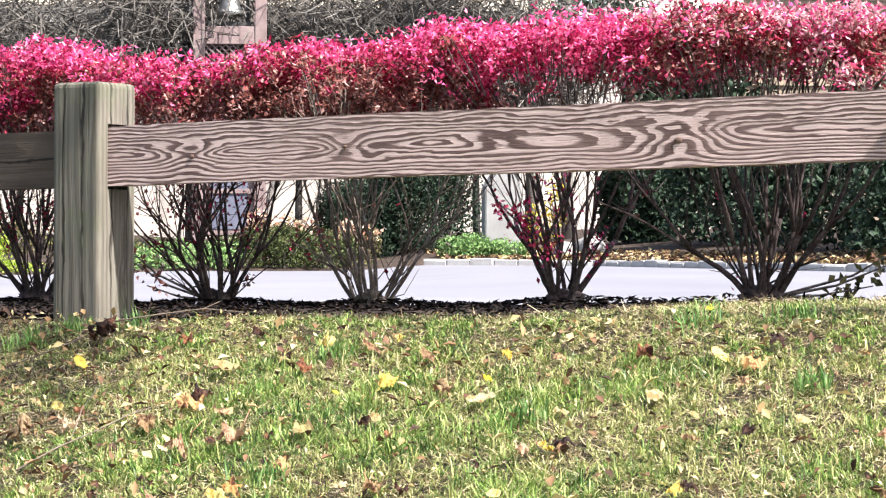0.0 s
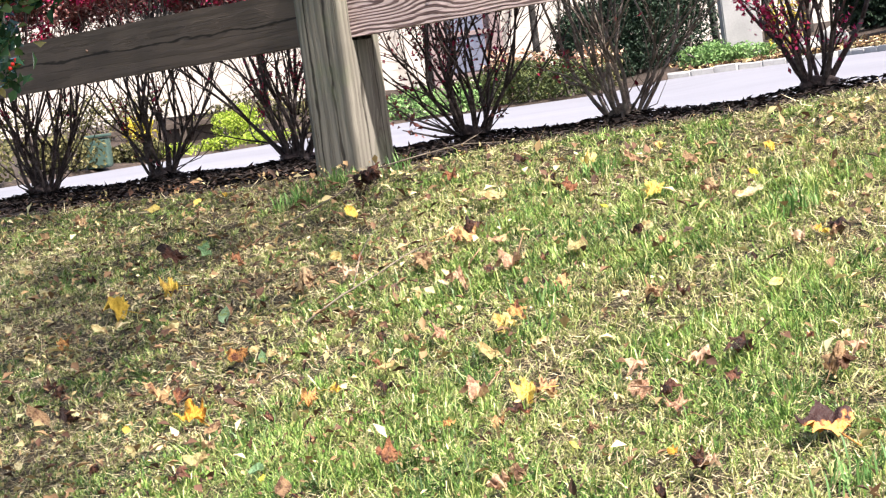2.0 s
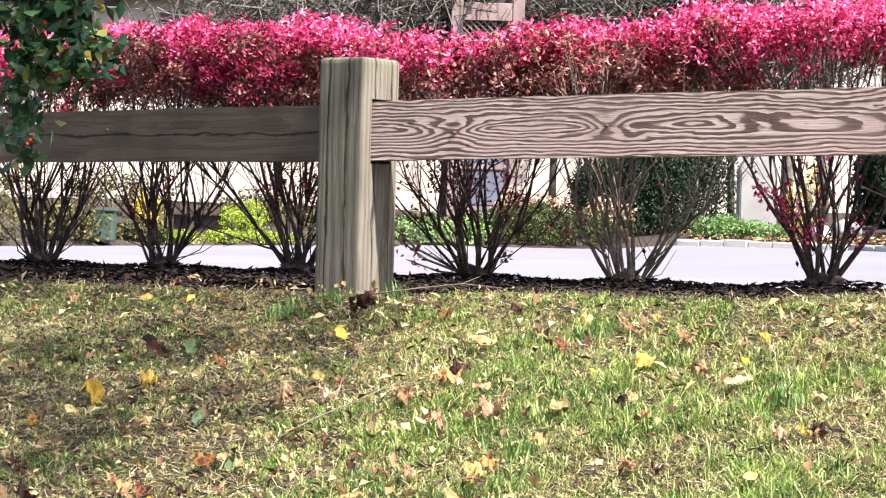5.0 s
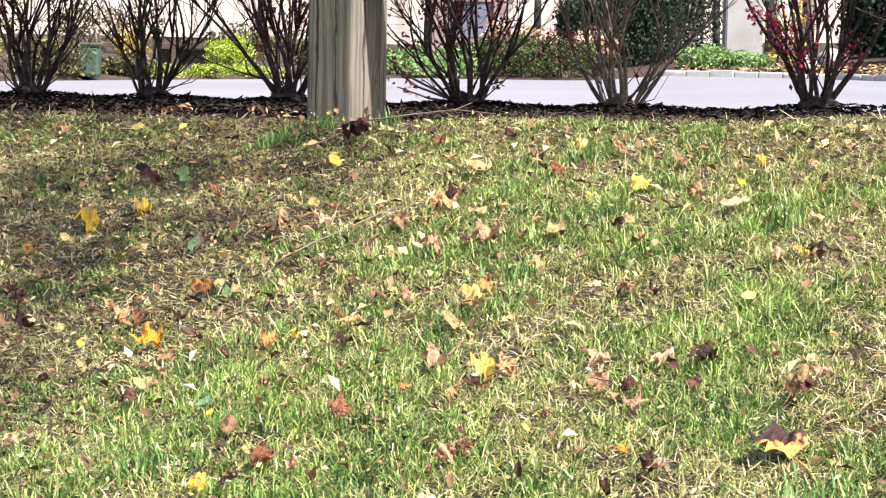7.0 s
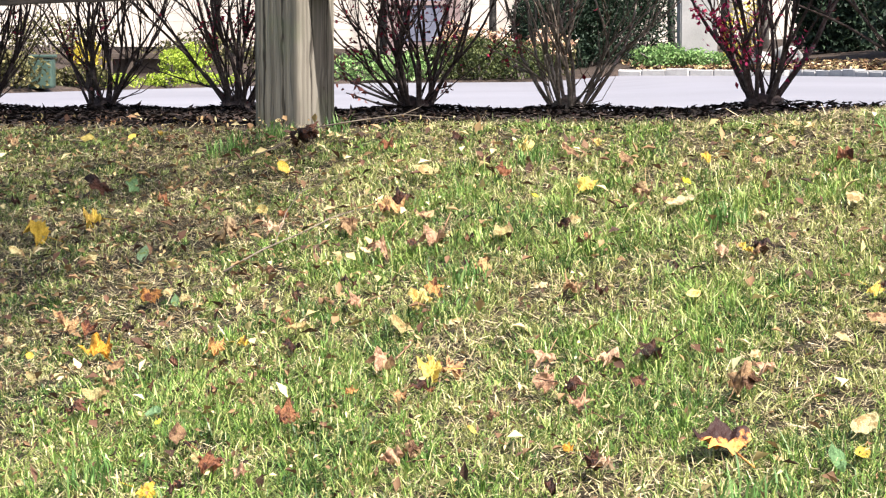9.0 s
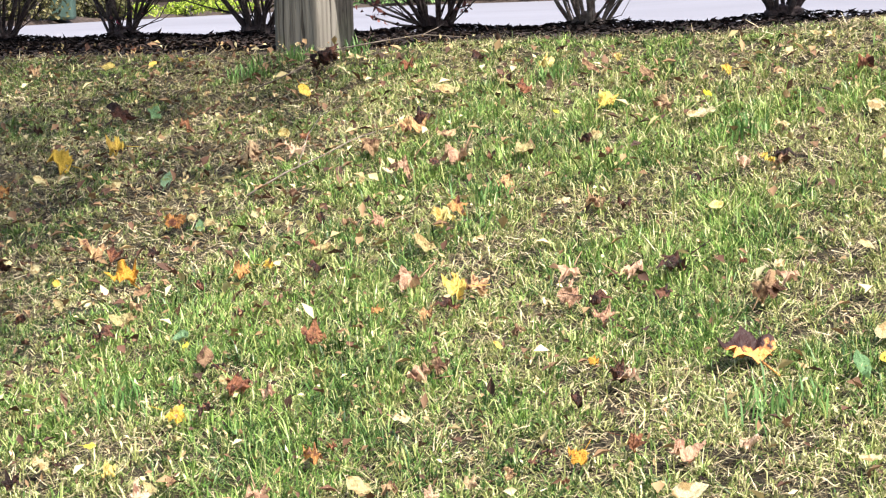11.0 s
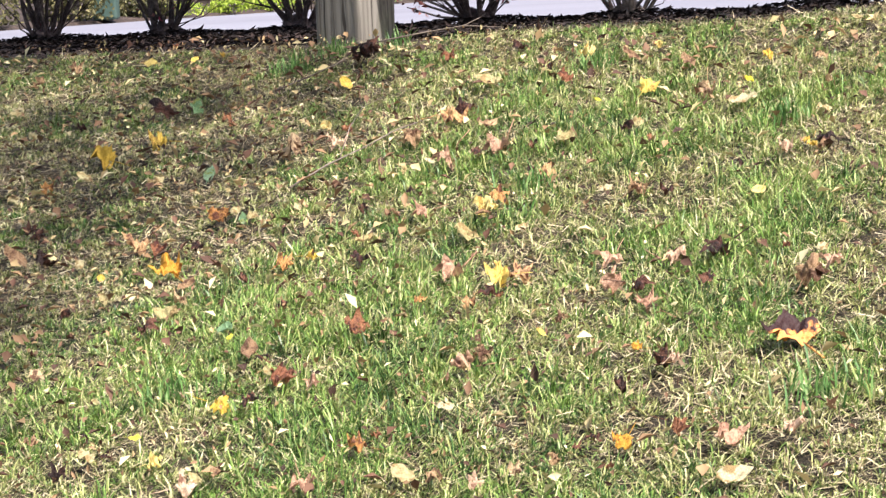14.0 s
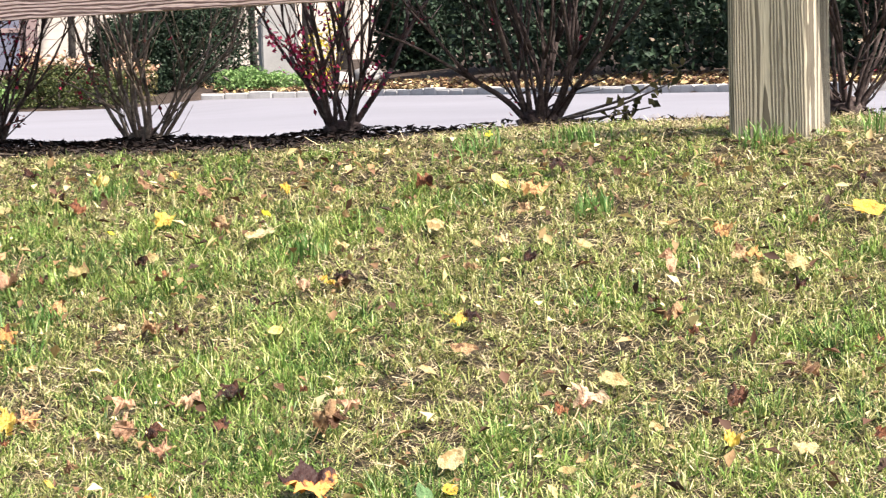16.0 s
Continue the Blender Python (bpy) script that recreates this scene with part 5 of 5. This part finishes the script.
for k, (x, y) in enumerate(((3.5, 25.5), (3.9, 25.9), (4.2, 26.5))):
    bush("golden_shrub", (x, y), (0.17, 0.17, 0.2 + 0.14 * k), 170, 0.055, GOLD, "shrub with clear yellow autumn leaves", group="yellow shrubs", seed=110 + k)

# fallen leaves and bark over the planted bank past the kerb
brg = np.random.default_rng(41)
n = 6500
bx = brg.uniform(2.7, 11.0, n)
by = kerb_y(bx) + 0.15 + 2.6 * brg.uniform(0, 1, n) ** 1.5
v, f = leaf_verts(np.column_stack([bx, by, land(bx, by) + brg.uniform(0.0, 0.03, n)]), 0.075, 0.04, brg, up=1.4, steep=0.6)
tagged(new("bed_litter", np_mesh("bed_litter", v, f, LITTER)), "dry leaves and bark strewn over the planted bank", "leaf litter", kind="stuff")

# granite kerb, block by block
kerb = base("kerb", (0, 0, 0), "pale granite block kerb curving along the drive", "kerb", kind="structure")
KB = []
for k in range(5):
    bm = boxed((-0.125, -0.07, -0.10), (0.125, 0.07, 0.055 + 0.006 * (k % 3)), 0.016)
    for vtx in bm.verts:
        vtx.co += Vector((lr.uniform(-1, 1), lr.uniform(-1, 1), lr.uniform(-1, 1))) * 0.006
    KB.append(mesh_of("kerb_stone", bm, KERB))
x = 2.62
while x < 13:
    y = float(kerb_y(x))
    slope = (float(kerb_y(x + 0.1)) - y) / 0.1
    ob = new("kerb_stone", lr.choice(KB))
    ob.parent = kerb
    ob.matrix_world = pose(x, y, ROAD_Z + float(far_rise(x, y)), 0, lr.uniform(-1, 1), math.degrees(math.atan(slope)) + lr.uniform(-2, 2))
    x += 0.249 / math.sqrt(1 + slope * slope)

# stone marker and boulder
bm = bmesh.new()
prof = [(-0.195, 0), (0.195, 0), (0.195, 0.72), (0.10, 0.87), (-0.10, 0.87), (-0.195, 0.72)]
face = bm.faces.new([bm.verts.new((px, -0.09, pz)) for px, pz in prof])
ext = bmesh.ops.extrude_face_region(bm, geom=[face])
bmesh.ops.translate(bm, verts=[g for g in ext["geom"] if isinstance(g, bmesh.types.BMVert)], vec=(0, 0.18, 0))
bmesh.ops.bevel(bm, geom=bm.edges[:], offset=0.012, segments=2, affect="EDGES")
mk = new("stone_marker", mesh_of("stone_marker", bm, STONE))
mk.matrix_world = pose(3.38, 25.0, float(land(3.38, 25.0)) - 0.01, 0, 0, 6)
tagged(mk, "pale grey upright stone marker with a chamfered top", "stone marker")
for bx, by, br in ((4.35, 25.2, 0.15), (4.0, 24.7, 0.12)):
    bm = bmesh.new()
    bmesh.ops.create_icosphere(bm, subdivisions=3, radius=1)
    for vtx in bm.verts:
        vtx.co *= br * (1 + 0.28 * noise.noise(vtx.co * 1.7 + Vector((bx * 3, 0, 0))))
        vtx.co.z *= 0.8
    ob = new("boulder", mesh_of("boulder", bm, KERB, True))
    ob.matrix_world = pose(bx, by, float(land(bx, by)) + br * 0.45)
    tagged(ob, "pale rounded boulder in the planted bed", "boulder", "boulders in the bed")

# ---- bell tower ----
tz = float(land(0.6, 27.0))
tower = base("bell_tower", (0.61, 27.0, tz), "weathered wooden bell tower with lattice and a hung bell", "bell tower")
for sx in (-1, 1):
    for sy in (0, 0.7):
        part("post", boxed((sx * 0.34 - 0.065, sy - 0.065, -0.05), (sx * 0.34 + 0.065, sy + 0.065, 4.3), 0.008), TOWERWOOD, tower)
part("crossbeam", boxed((-0.272, -0.055, 2.34), (0.272, 0.055, 2.54), 0.008), TOWERWOOD, tower)
part("crossbeam", boxed((-0.272, -0.055, 3.55), (0.272, 0.055, 3.75), 0.008), TOWERWOOD, tower)
part("deck", boxed((-0.27, 0.06, 2.38), (0.27, 0.63, 2.44), 0.004), TOWERWOOD, tower)
lat = part("lattice_frame", boxed((-0.272, -0.03, 1.98), (0.272, 0.03, 2.04), 0.003), TOWERWOOD, tower)
for s in (-1, 1):
    for k in range(-4, 9):
        x0 = -0.27 + k * 0.075
        pts = [(x0, 2.04), (x0 + s * 0.30, 2.34)]
        (xa, za), (xb, zb) = pts
        if xa < -0.27:
            za, xa = za + (-0.27 - xa) / s if s > 0 else za, -0.27
        if s < 0 and xb < -0.27:
            zb, xb = zb - (-0.27 - xb), -0.27
        if s > 0 and xb > 0.27:
            zb, xb = zb - (xb - 0.27), 0.27
        if s < 0 and xa > 0.27:
            za, xa = za + (xa - 0.27), 0.27
        if zb - za > 0.03:
            part("lattice_slat", tube(bmesh.new(), [(xa, 0.012 * s, za), (xb, 0.012 * s, zb)], [0.012, 0.012], 4), TOWERWOOD, lat)
body = part("notice_case", boxed((-0.272, 0.0, 0.22), (0.272, 0.12, 1.25), 0.006), TOWERWOOD, tower, "wooden notice case between the posts")
part("notice", boxed((-0.21, -0.012, 0.30), (0.21, -0.002, 1.17), 0.002), NOTICE, body, "pale blue notice sheet")
for zz in (0.26, 0.72, 1.21):
    part("case_bar", boxed((-0.268, -0.03, zz - 0.025), (0.268, -0.014, zz + 0.025), 0.003), TOWERWOOD, body)
bm = bmesh.new()
prof = [(0.0, 0.30), (0.05, 0.30), (0.085, 0.27), (0.095, 0.20), (0.11, 0.12), (0.135, 0.05), (0.17, 0.0), (0.155, -0.005), (0.12, 0.05), (0.09, 0.14), (0.0, 0.26)]
ring = [[bm.verts.new((r * math.cos(a), r * math.sin(a), z)) for a in [6.2832 * j / 28 for j in range(28)]] for r, z in prof[1:-1]]
for r0, r1 in zip(ring, ring[1:]):
    for j in range(28):
        bm.faces.new((r0[j], r0[(j + 1) % 28], r1[(j + 1) % 28], r1[j]))
bm.faces.new(ring[0])
bmesh.ops.translate(bm, verts=bm.verts, vec=(0, 0.12, 2.68))
bell = part("bell", bm, BRASS, tower, "silvery bronze bell", True)
part("yoke", tube(bmesh.new(), [(-0.2, 0.12, 2.60), (-0.2, 0.12, 2.95), (-0.12, 0.12, 3.06), (0.12, 0.12, 3.06), (0.2, 0.12, 2.95), (0.2, 0.12, 2.60)], [0.022] * 6, 8), DARKMETAL, bell)
part("bell_stand", boxed((-0.24, 0.04, 2.545), (0.24, 0.2, 2.60), 0.005), DARKMETAL, bell)
part("clapper", tube(bmesh.new(), [(0, 0.12, 2.9), (0, 0.12, 2.70), (0, 0.12, 2.655)], [0.012, 0.014, 0.028], 8), DARKMETAL, bell)


# ---- buildings ----
def boards(parent, material, x0, x1, y, z0, z1, pitch, tilt=1.6):
    me = mesh_of("siding_board", boxed((0, -0.012, 0), (x1 - x0, 0.008, pitch * 1.06), 0.002), material)
    z = z0
    while z < z1 - 0.01:
        ob = part("siding_board", me, None, parent)
        ob.matrix_basis = pose(x0, y, z, -tilt, 0, 0)
        z += pitch


hall = base("white_hall", (-1.5, 34.0, 0.1), "long white clapboard hall with grey eaves and a floodlight", "building")
wall = part("wall", boxed((-12, 0.03, -0.2), (7.6, 0.25, 3.05)), SIDING, hall)
boards(wall, SIDING, -12, 7.6, 0.0, -0.1, 3.0, 0.115)
part("back_wall", boxed((-12, 7.8, -0.2), (7.6, 8.0, 3.05)), SIDING, hall)
part("gable_wall", boxed((-12.2, 0.0, -0.2), (-12.005, 8.0, 3.05)), SIDING, hall)
part("gable_wall", boxed((7.605, 0.0, -0.2), (7.8, 8.0, 3.05)), SIDING, hall)
part("fascia", boxed((-12.5, -0.5, 3.10), (6.7, -0.46, 3.34), 0.006), TRIM, hall, "grey painted eaves board")
part("soffit", boxed((-12.5, -0.455, 3.07), (6.7, 0.3, 3.10)), TRIM, hall)
bm = bmesh.new()
for pr in (((-12.6, -0.6, 3.35), (6.8, -0.6, 3.35), (6.8, 4.0, 5.4), (-12.6, 4.0, 5.4)), ((-12.6, 8.6, 3.35), (6.8, 8.6, 3.35), (6.8, 4.0, 5.4), (-12.6, 4.0, 5.4))):
    bm.faces.new([bm.verts.new(p) for p in pr])
bmesh.ops.solidify(bm, geom=bm.faces[:], thickness=0.06)
part("roof", bm, BEIGE, hall, "pale weathered roof")
win = part("window", boxed((-2.36, -0.03, 2.35), (-1.70, 0.0, 2.95), 0.006), SIDING, hall, "small white framed window")
part("pane", boxed((-2.30, -0.036, 2.41), (-2.045, -0.031, 2.89)), GLASS, win)
part("pane", boxed((-2.015, -0.036, 2.41), (-1.76, -0.031, 2.89)), GLASS, win)
lampb = part("floodlight", boxed((-3.06, -0.24, 2.92), (-2.84, -0.08, 3.04), 0.02), DARKMETAL, hall, "black floodlight under the eaves")
part("lens", boxed((-3.04, -0.248, 2.90), (-2.86, -0.12, 2.918), 0.004), LAMPGLASS, lampb)
part("bracket", tube(bmesh.new(), [(-2.95, -0.1, 3.04), (-2.95, -0.06, 3.09), (-2.95, -0.02, 3.06)], [0.02, 0.02, 0.02], 6), DARKMETAL, lampb)

house = base("tan_house", (9.4, 40.0, 0.3), "tan boarded house with a white gable and dark shingle roof", "building")
hw = part("wall", boxed((0, 0.03, -0.3), (8, 0.3, 4.6)), TAN, house)
boards(hw, TAN, 0.0, 8.0, 0.0, 2.6, 4.6, 0.16, 6.0)
part("back_wall", boxed((0, 7.7, -0.3), (8, 8.0, 4.6)), TAN, house)
part("side_wall", boxed((7.7, 0.305, -0.3), (8.0, 7.695, 4.6)), TAN, house)
bm = bmesh.new()
face = bm.faces.new([bm.verts.new(p) for p in ((-3.4, -0.36, -0.3), (-0.01, -0.36, -0.3), (-0.01, -0.36, 5.2), (-0.3, -0.36, 5.0), (-2.2, -0.36, 3.2), (-3.4, -0.36, 3.0))])
ext = bmesh.ops.extrude_face_region(bm, geom=[face])
bmesh.ops.translate(bm, verts=[g for g in ext["geom"] if isinstance(g, bmesh.types.BMVert)], vec=(0, 0.2, 0))
part("white_gable", bm, SIDING, house, "white painted gable wall")
bm = bmesh.new()
face = bm.faces.new([bm.verts.new(p) for p in ((-3.1, -0.4, 2.75), (0.1, -0.4, 5.6), (0.1, 7.5, 5.6), (-3.1, 7.5, 2.75))])
bmesh.ops.solidify(bm, geom=[face], thickness=0.16)
part("roof", bm, SHINGLE, house, "dark shingle roof slope")
rake = bmesh.new()
for yy in (-0.46, -0.41):
    rake.faces.new([rake.verts.new(p) for p in ((-3.2, yy, 2.42), (0.05, yy, 5.30), (0.05, yy, 5.62), (-3.2, yy, 2.74))])
bmesh.ops.bridge_loops(rake, edges=rake.edges[:])
part("rake_board", rake, SIDING, house, "white painted rake board")
part("eaves_beam", boxed((0.0, -0.5, 4.62), (8.3, 0.3, 4.80), 0.01), SHINGLE, house)
part("corner_board", boxed((1.76, -0.06, -0.2), (1.92, -0.02, 4.6), 0.004), DARKMETAL, house)

# garden screen, bin
scr = base("garden_screen", (-2.1, 21.0, float(land(-2.1, 21.0))), "low brown timber garden screen with open bays", "garden screen")
for k in range(4):
    part("post", boxed((-0.78 + k * 0.40, -0.03, -0.05), (-0.72 + k * 0.40, 0.03, 0.14), 0.004), FENCEWOOD, scr)
part("rail", boxed((-0.85, -0.035, 0.145), (0.52, 0.035, 0.185), 0.004), FENCEWOOD, scr)
# brown sheet added behind the posts for the dark of the open bay
part("opening_shade", boxed((-0.1, 0.04, -0.02), (0.40, 0.06, 0.14), 0.003), FENCEWOOD, scr, "dark sheet in place of the shaded opening")
binn = base("garden_bin", (-2.37, 17.75, float(land(-2.37, 17.95))), "small green plastic bin beside the drive", "bin")
part("bin_body", boxed((-0.09, -0.09, 0), (0.09, 0.09, 0.22), 0.02), TEAL, binn)
part("lid", boxed((-0.1, -0.1, 0.222), (0.1, 0.1, 0.245), 0.008), TEAL, binn)


# ---- bare trees behind ----
def bare_tree(at, height, seed, spread_=0.5, material=GREYBARK, label="leafless grey tree with fine tangled twigs", twigs=900, trunk_r=0.09, low=2, droop=0.25):
    rg = np.random.default_rng(500 + seed)
    top = base("bare_tree", (at[0], at[1], float(land(*at)) - 0.05), label, "tree", "bare trees behind")
    fine = bmesh.new()
    tips = []
    trunk = [Vector((0, 0, 0)) + Vector(rg.normal(size=3)) * 0.05 * q + Vector((0, 0, height * 0.55 * q)) for q in np.linspace(0, 1, 6)]
    part("trunk", tube(bmesh.new(), trunk, [trunk_r * (1 - 0.5 * q) for q in np.linspace(0, 1, 6)], 8), material, top, smooth=True)
    for b in range(12):
        st = trunk[rg.integers(low, 6)]
        a = rg.uniform(0, 6.28)
        out = Vector((math.cos(a), math.sin(a) * 0.6, rg.uniform(-0.1, 0.7))).normalized()
        ln = height * rg.uniform(0.3, 0.62)
        pts = [st + out * ln * q + Vector(rg.normal(size=3)) * 0.10 * q + Vector((0, 0, -droop * ln * q * q)) for q in np.linspace(0, 1, 6)]
        part("limb", tube(bmesh.new(), pts, [trunk_r * 0.42 * (1 - 0.75 * q) for q in np.linspace(0, 1, 6)], 6), material, top, smooth=True)
        tips += pts[1:]
    for t in range(twigs):
        p = tips[rg.integers(0, len(tips))]
        w = Vector(rg.normal(size=3))
        w.z = w.z * 0.7 - 0.1
        w.normalize()
        ln = rg.uniform(0.25, 0.8) * spread_
        bend = Vector(rg.normal(size=3)) * 0.3
        p = p + Vector(rg.normal(size=3)) * 0.22
        tube(fine, [p, p + w * ln * 0.5 + bend * ln, p + w * ln + bend * ln * 0.4 - Vector((0, 0, 0.15 * ln))], [0.009, 0.007, 0.004], 3)
    part("twig_mass", fine, material, top)["kind"] = "stuff"
    return top


for k, (x, y, h) in enumerate(((-0.8, 27.9, 3.85), (0.18, 28.6, 4.2), (1.46, 28.4, 4.05), (2.56, 28.9, 4.2), (3.56, 28.5, 4.05), (-1.8, 29.2, 3.5))):
    bare_tree((x, y), h, k, 0.82, THICKET, twigs=3000, trunk_r=0.05, low=4, droop=0.08)
for k, (x, y) in enumerate(((4.15, 29.6), (4.45, 30.2), (4.75, 29.3))):
    bare_tree((x, y), 9.0, 20 + k, 0.8, twigs=60, trunk_r=0.085, low=5, droop=0.0, label="slender pale grey tree trunk behind the hedge")
for k, (x, y, r, h) in enumerate(((6.4, 36.0, 1.3, 2.4), (8.0, 36.5, 1.2, 2.1))):
    bush("fir", (x, y), (r, r, h), 5000, 0.16, DARKGREEN, "tall dark evergreen before the house", "tree", "dark evergreens", 130 + k)

# ---- hanging spray of glossy leaves, on an unseen tree added beside the path for shade ----
tr = base("holly_shade_tree", (-2.2, 4.3, float(land(-2.2, 4.3)) - 0.05), "evergreen with glossy leaves, red berries and a hanging spray, its unseen crown added for shade", "tree")
hrg = np.random.default_rng(77)
base_z = tr.matrix_world.translation.z
T0 = Vector((-2.2, 4.3, base_z))
trunk = [Vector((0, 0, 0)), Vector((0.05, 0.05, 1.2)), Vector((0.2, 0.1, 2.4)), Vector((0.5, 0.3, 3.6)), Vector((0.9, 0.6, 5.0))]
part("trunk", tube(bmesh.new(), trunk, [0.17, 0.15, 0.13, 0.10, 0.05], 10), GREYBARK, tr, smooth=True)
SPRAY = Vector((-0.80, 4.5, 0.0)) - T0
limbs = [[trunk[2], Vector((0.7, 0.1, 3.4)), Vector((1.2, 0.15, 3.5)), Vector((SPRAY.x, SPRAY.y, 3.2)), Vector((SPRAY.x - 0.02, SPRAY.y, 2.4))],
         [trunk[3], Vector((1.1, 0.9, 3.9)), Vector((1.9, 1.4, 4.1)), Vector((2.8, 1.9, 4.2))],
         [trunk[3], Vector((0.9, 1.2, 4.2)), Vector((1.6, 2.4, 4.4))],
         [trunk[2], Vector((-0.8, 0.2, 3.6)), Vector((-1.6, 0.4, 4.4))],
         [trunk[3], Vector((1.6, 0.4, 4.2)), Vector((2.6, 0.7, 4.3)), Vector((3.3, 1.0, 4.3))]]
for l in limbs:
    part("limb", tube(bmesh.new(), l, [0.06 * (1 - 0.75 * k / (len(l) - 1)) for k in range(len(l))], 7), GREYBARK, tr, smooth=True)
# unseen wide flat crown, outlined to shade the lawn's left; thins outwards, in small leaf bunches
n = 1980
ky = hrg.uniform(-2.1, 4.4, n)
edge = np.minimum(3.78 + 0.16 * ky, 3.92 - 0.72 * smooth((ky - 0.9) / 0.9))
kx = hrg.uniform(1.0, 4.3, n)
keep = hrg.uniform(size=n) < smooth((edge + 0.22 - kx) / 0.45) * smooth((ky + 2.1) / 0.5) * smooth((3.5 - ky) / 0.9)
bunch = np.stack([kx, ky, hrg.uniform(4.2, 4.7, n)], -1)[keep]
cr = [np.repeat(bunch, 4, 0) + hrg.normal(0, 0.07, (4 * len(bunch), 3)), clump_points(1500, (0.5, 0.7, 4.6), (1.5, 1.3, 0.7), hrg, 14, 0.3)]
v, f = leaf_verts(np.concatenate(cr), 0.12, 0.07, hrg)
part("crown", np_mesh("crown", v, f, HOLLY), None, tr)["kind"] = "stuff"
# the hanging spray: a main strand, a side shoot and a dense upper mass
sp, twg = [], bmesh.new()
for n_, (xa, za), (xb, zb), wd in ((260, (-0.765, 0.31), (-0.755, 0.60), 0.020), (260, (-0.70, 0.60), (-0.625, 0.49), 0.026), (120, (-0.74, 0.52), (-0.66, 0.47), 0.022),
                                   (1300, (-0.74, 0.60), (-0.74, 1.15), 0.055), (950, (-0.83, 0.57), (-0.86, 1.1), 0.05), (700, (-0.66, 0.63), (-0.66, 1.1), 0.035)):
    q = hrg.uniform(0, 1, (n_, 1))
    a, b = np.array([xa, 4.5, za]), np.array([xb, 4.5, zb])
    sp.append(a + (b - a) * q + hrg.normal(0, 1, (n_, 3)) * [wd, 0.05, wd * 0.8])
    tube(twg, [Vector(a) - T0, Vector((a + b) / 2) - T0 + Vector((0.01, 0, 0)), Vector(b) - T0, Vector((-0.82, 4.5, 1.95)) - T0], [0.002, 0.003, 0.004, 0.008], 5)
sp = np.concatenate(sp) - np.array(T0)
v, f = leaf_verts(sp, 0.034, 0.021, hrg, up=-0.4)
part("hanging_spray", np_mesh("hanging_spray", v, f, HOLLY), None, tr, "hanging spray of dark glossy leaves")["kind"] = "stuff"
part("spray_twig", twg, BARK, tr)
for bx, bz in ((-0.742, 0.345), (-0.735, 0.352), (-0.748, 0.338), (-0.728, 0.346), (-0.655, 0.665), (-0.648, 0.655), (-0.66, 0.64), (-0.72, 0.56), (-0.62, 0.52)):
    bm = bmesh.new()
    bmesh.ops.create_uvsphere(bm, u_segments=10, v_segments=7, radius=0.004)
    bmesh.ops.translate(bm, verts=bm.verts, vec=Vector((bx, 4.46, bz)) - T0)
    part("berry", bm, BERRY, tr, "red berry", True)
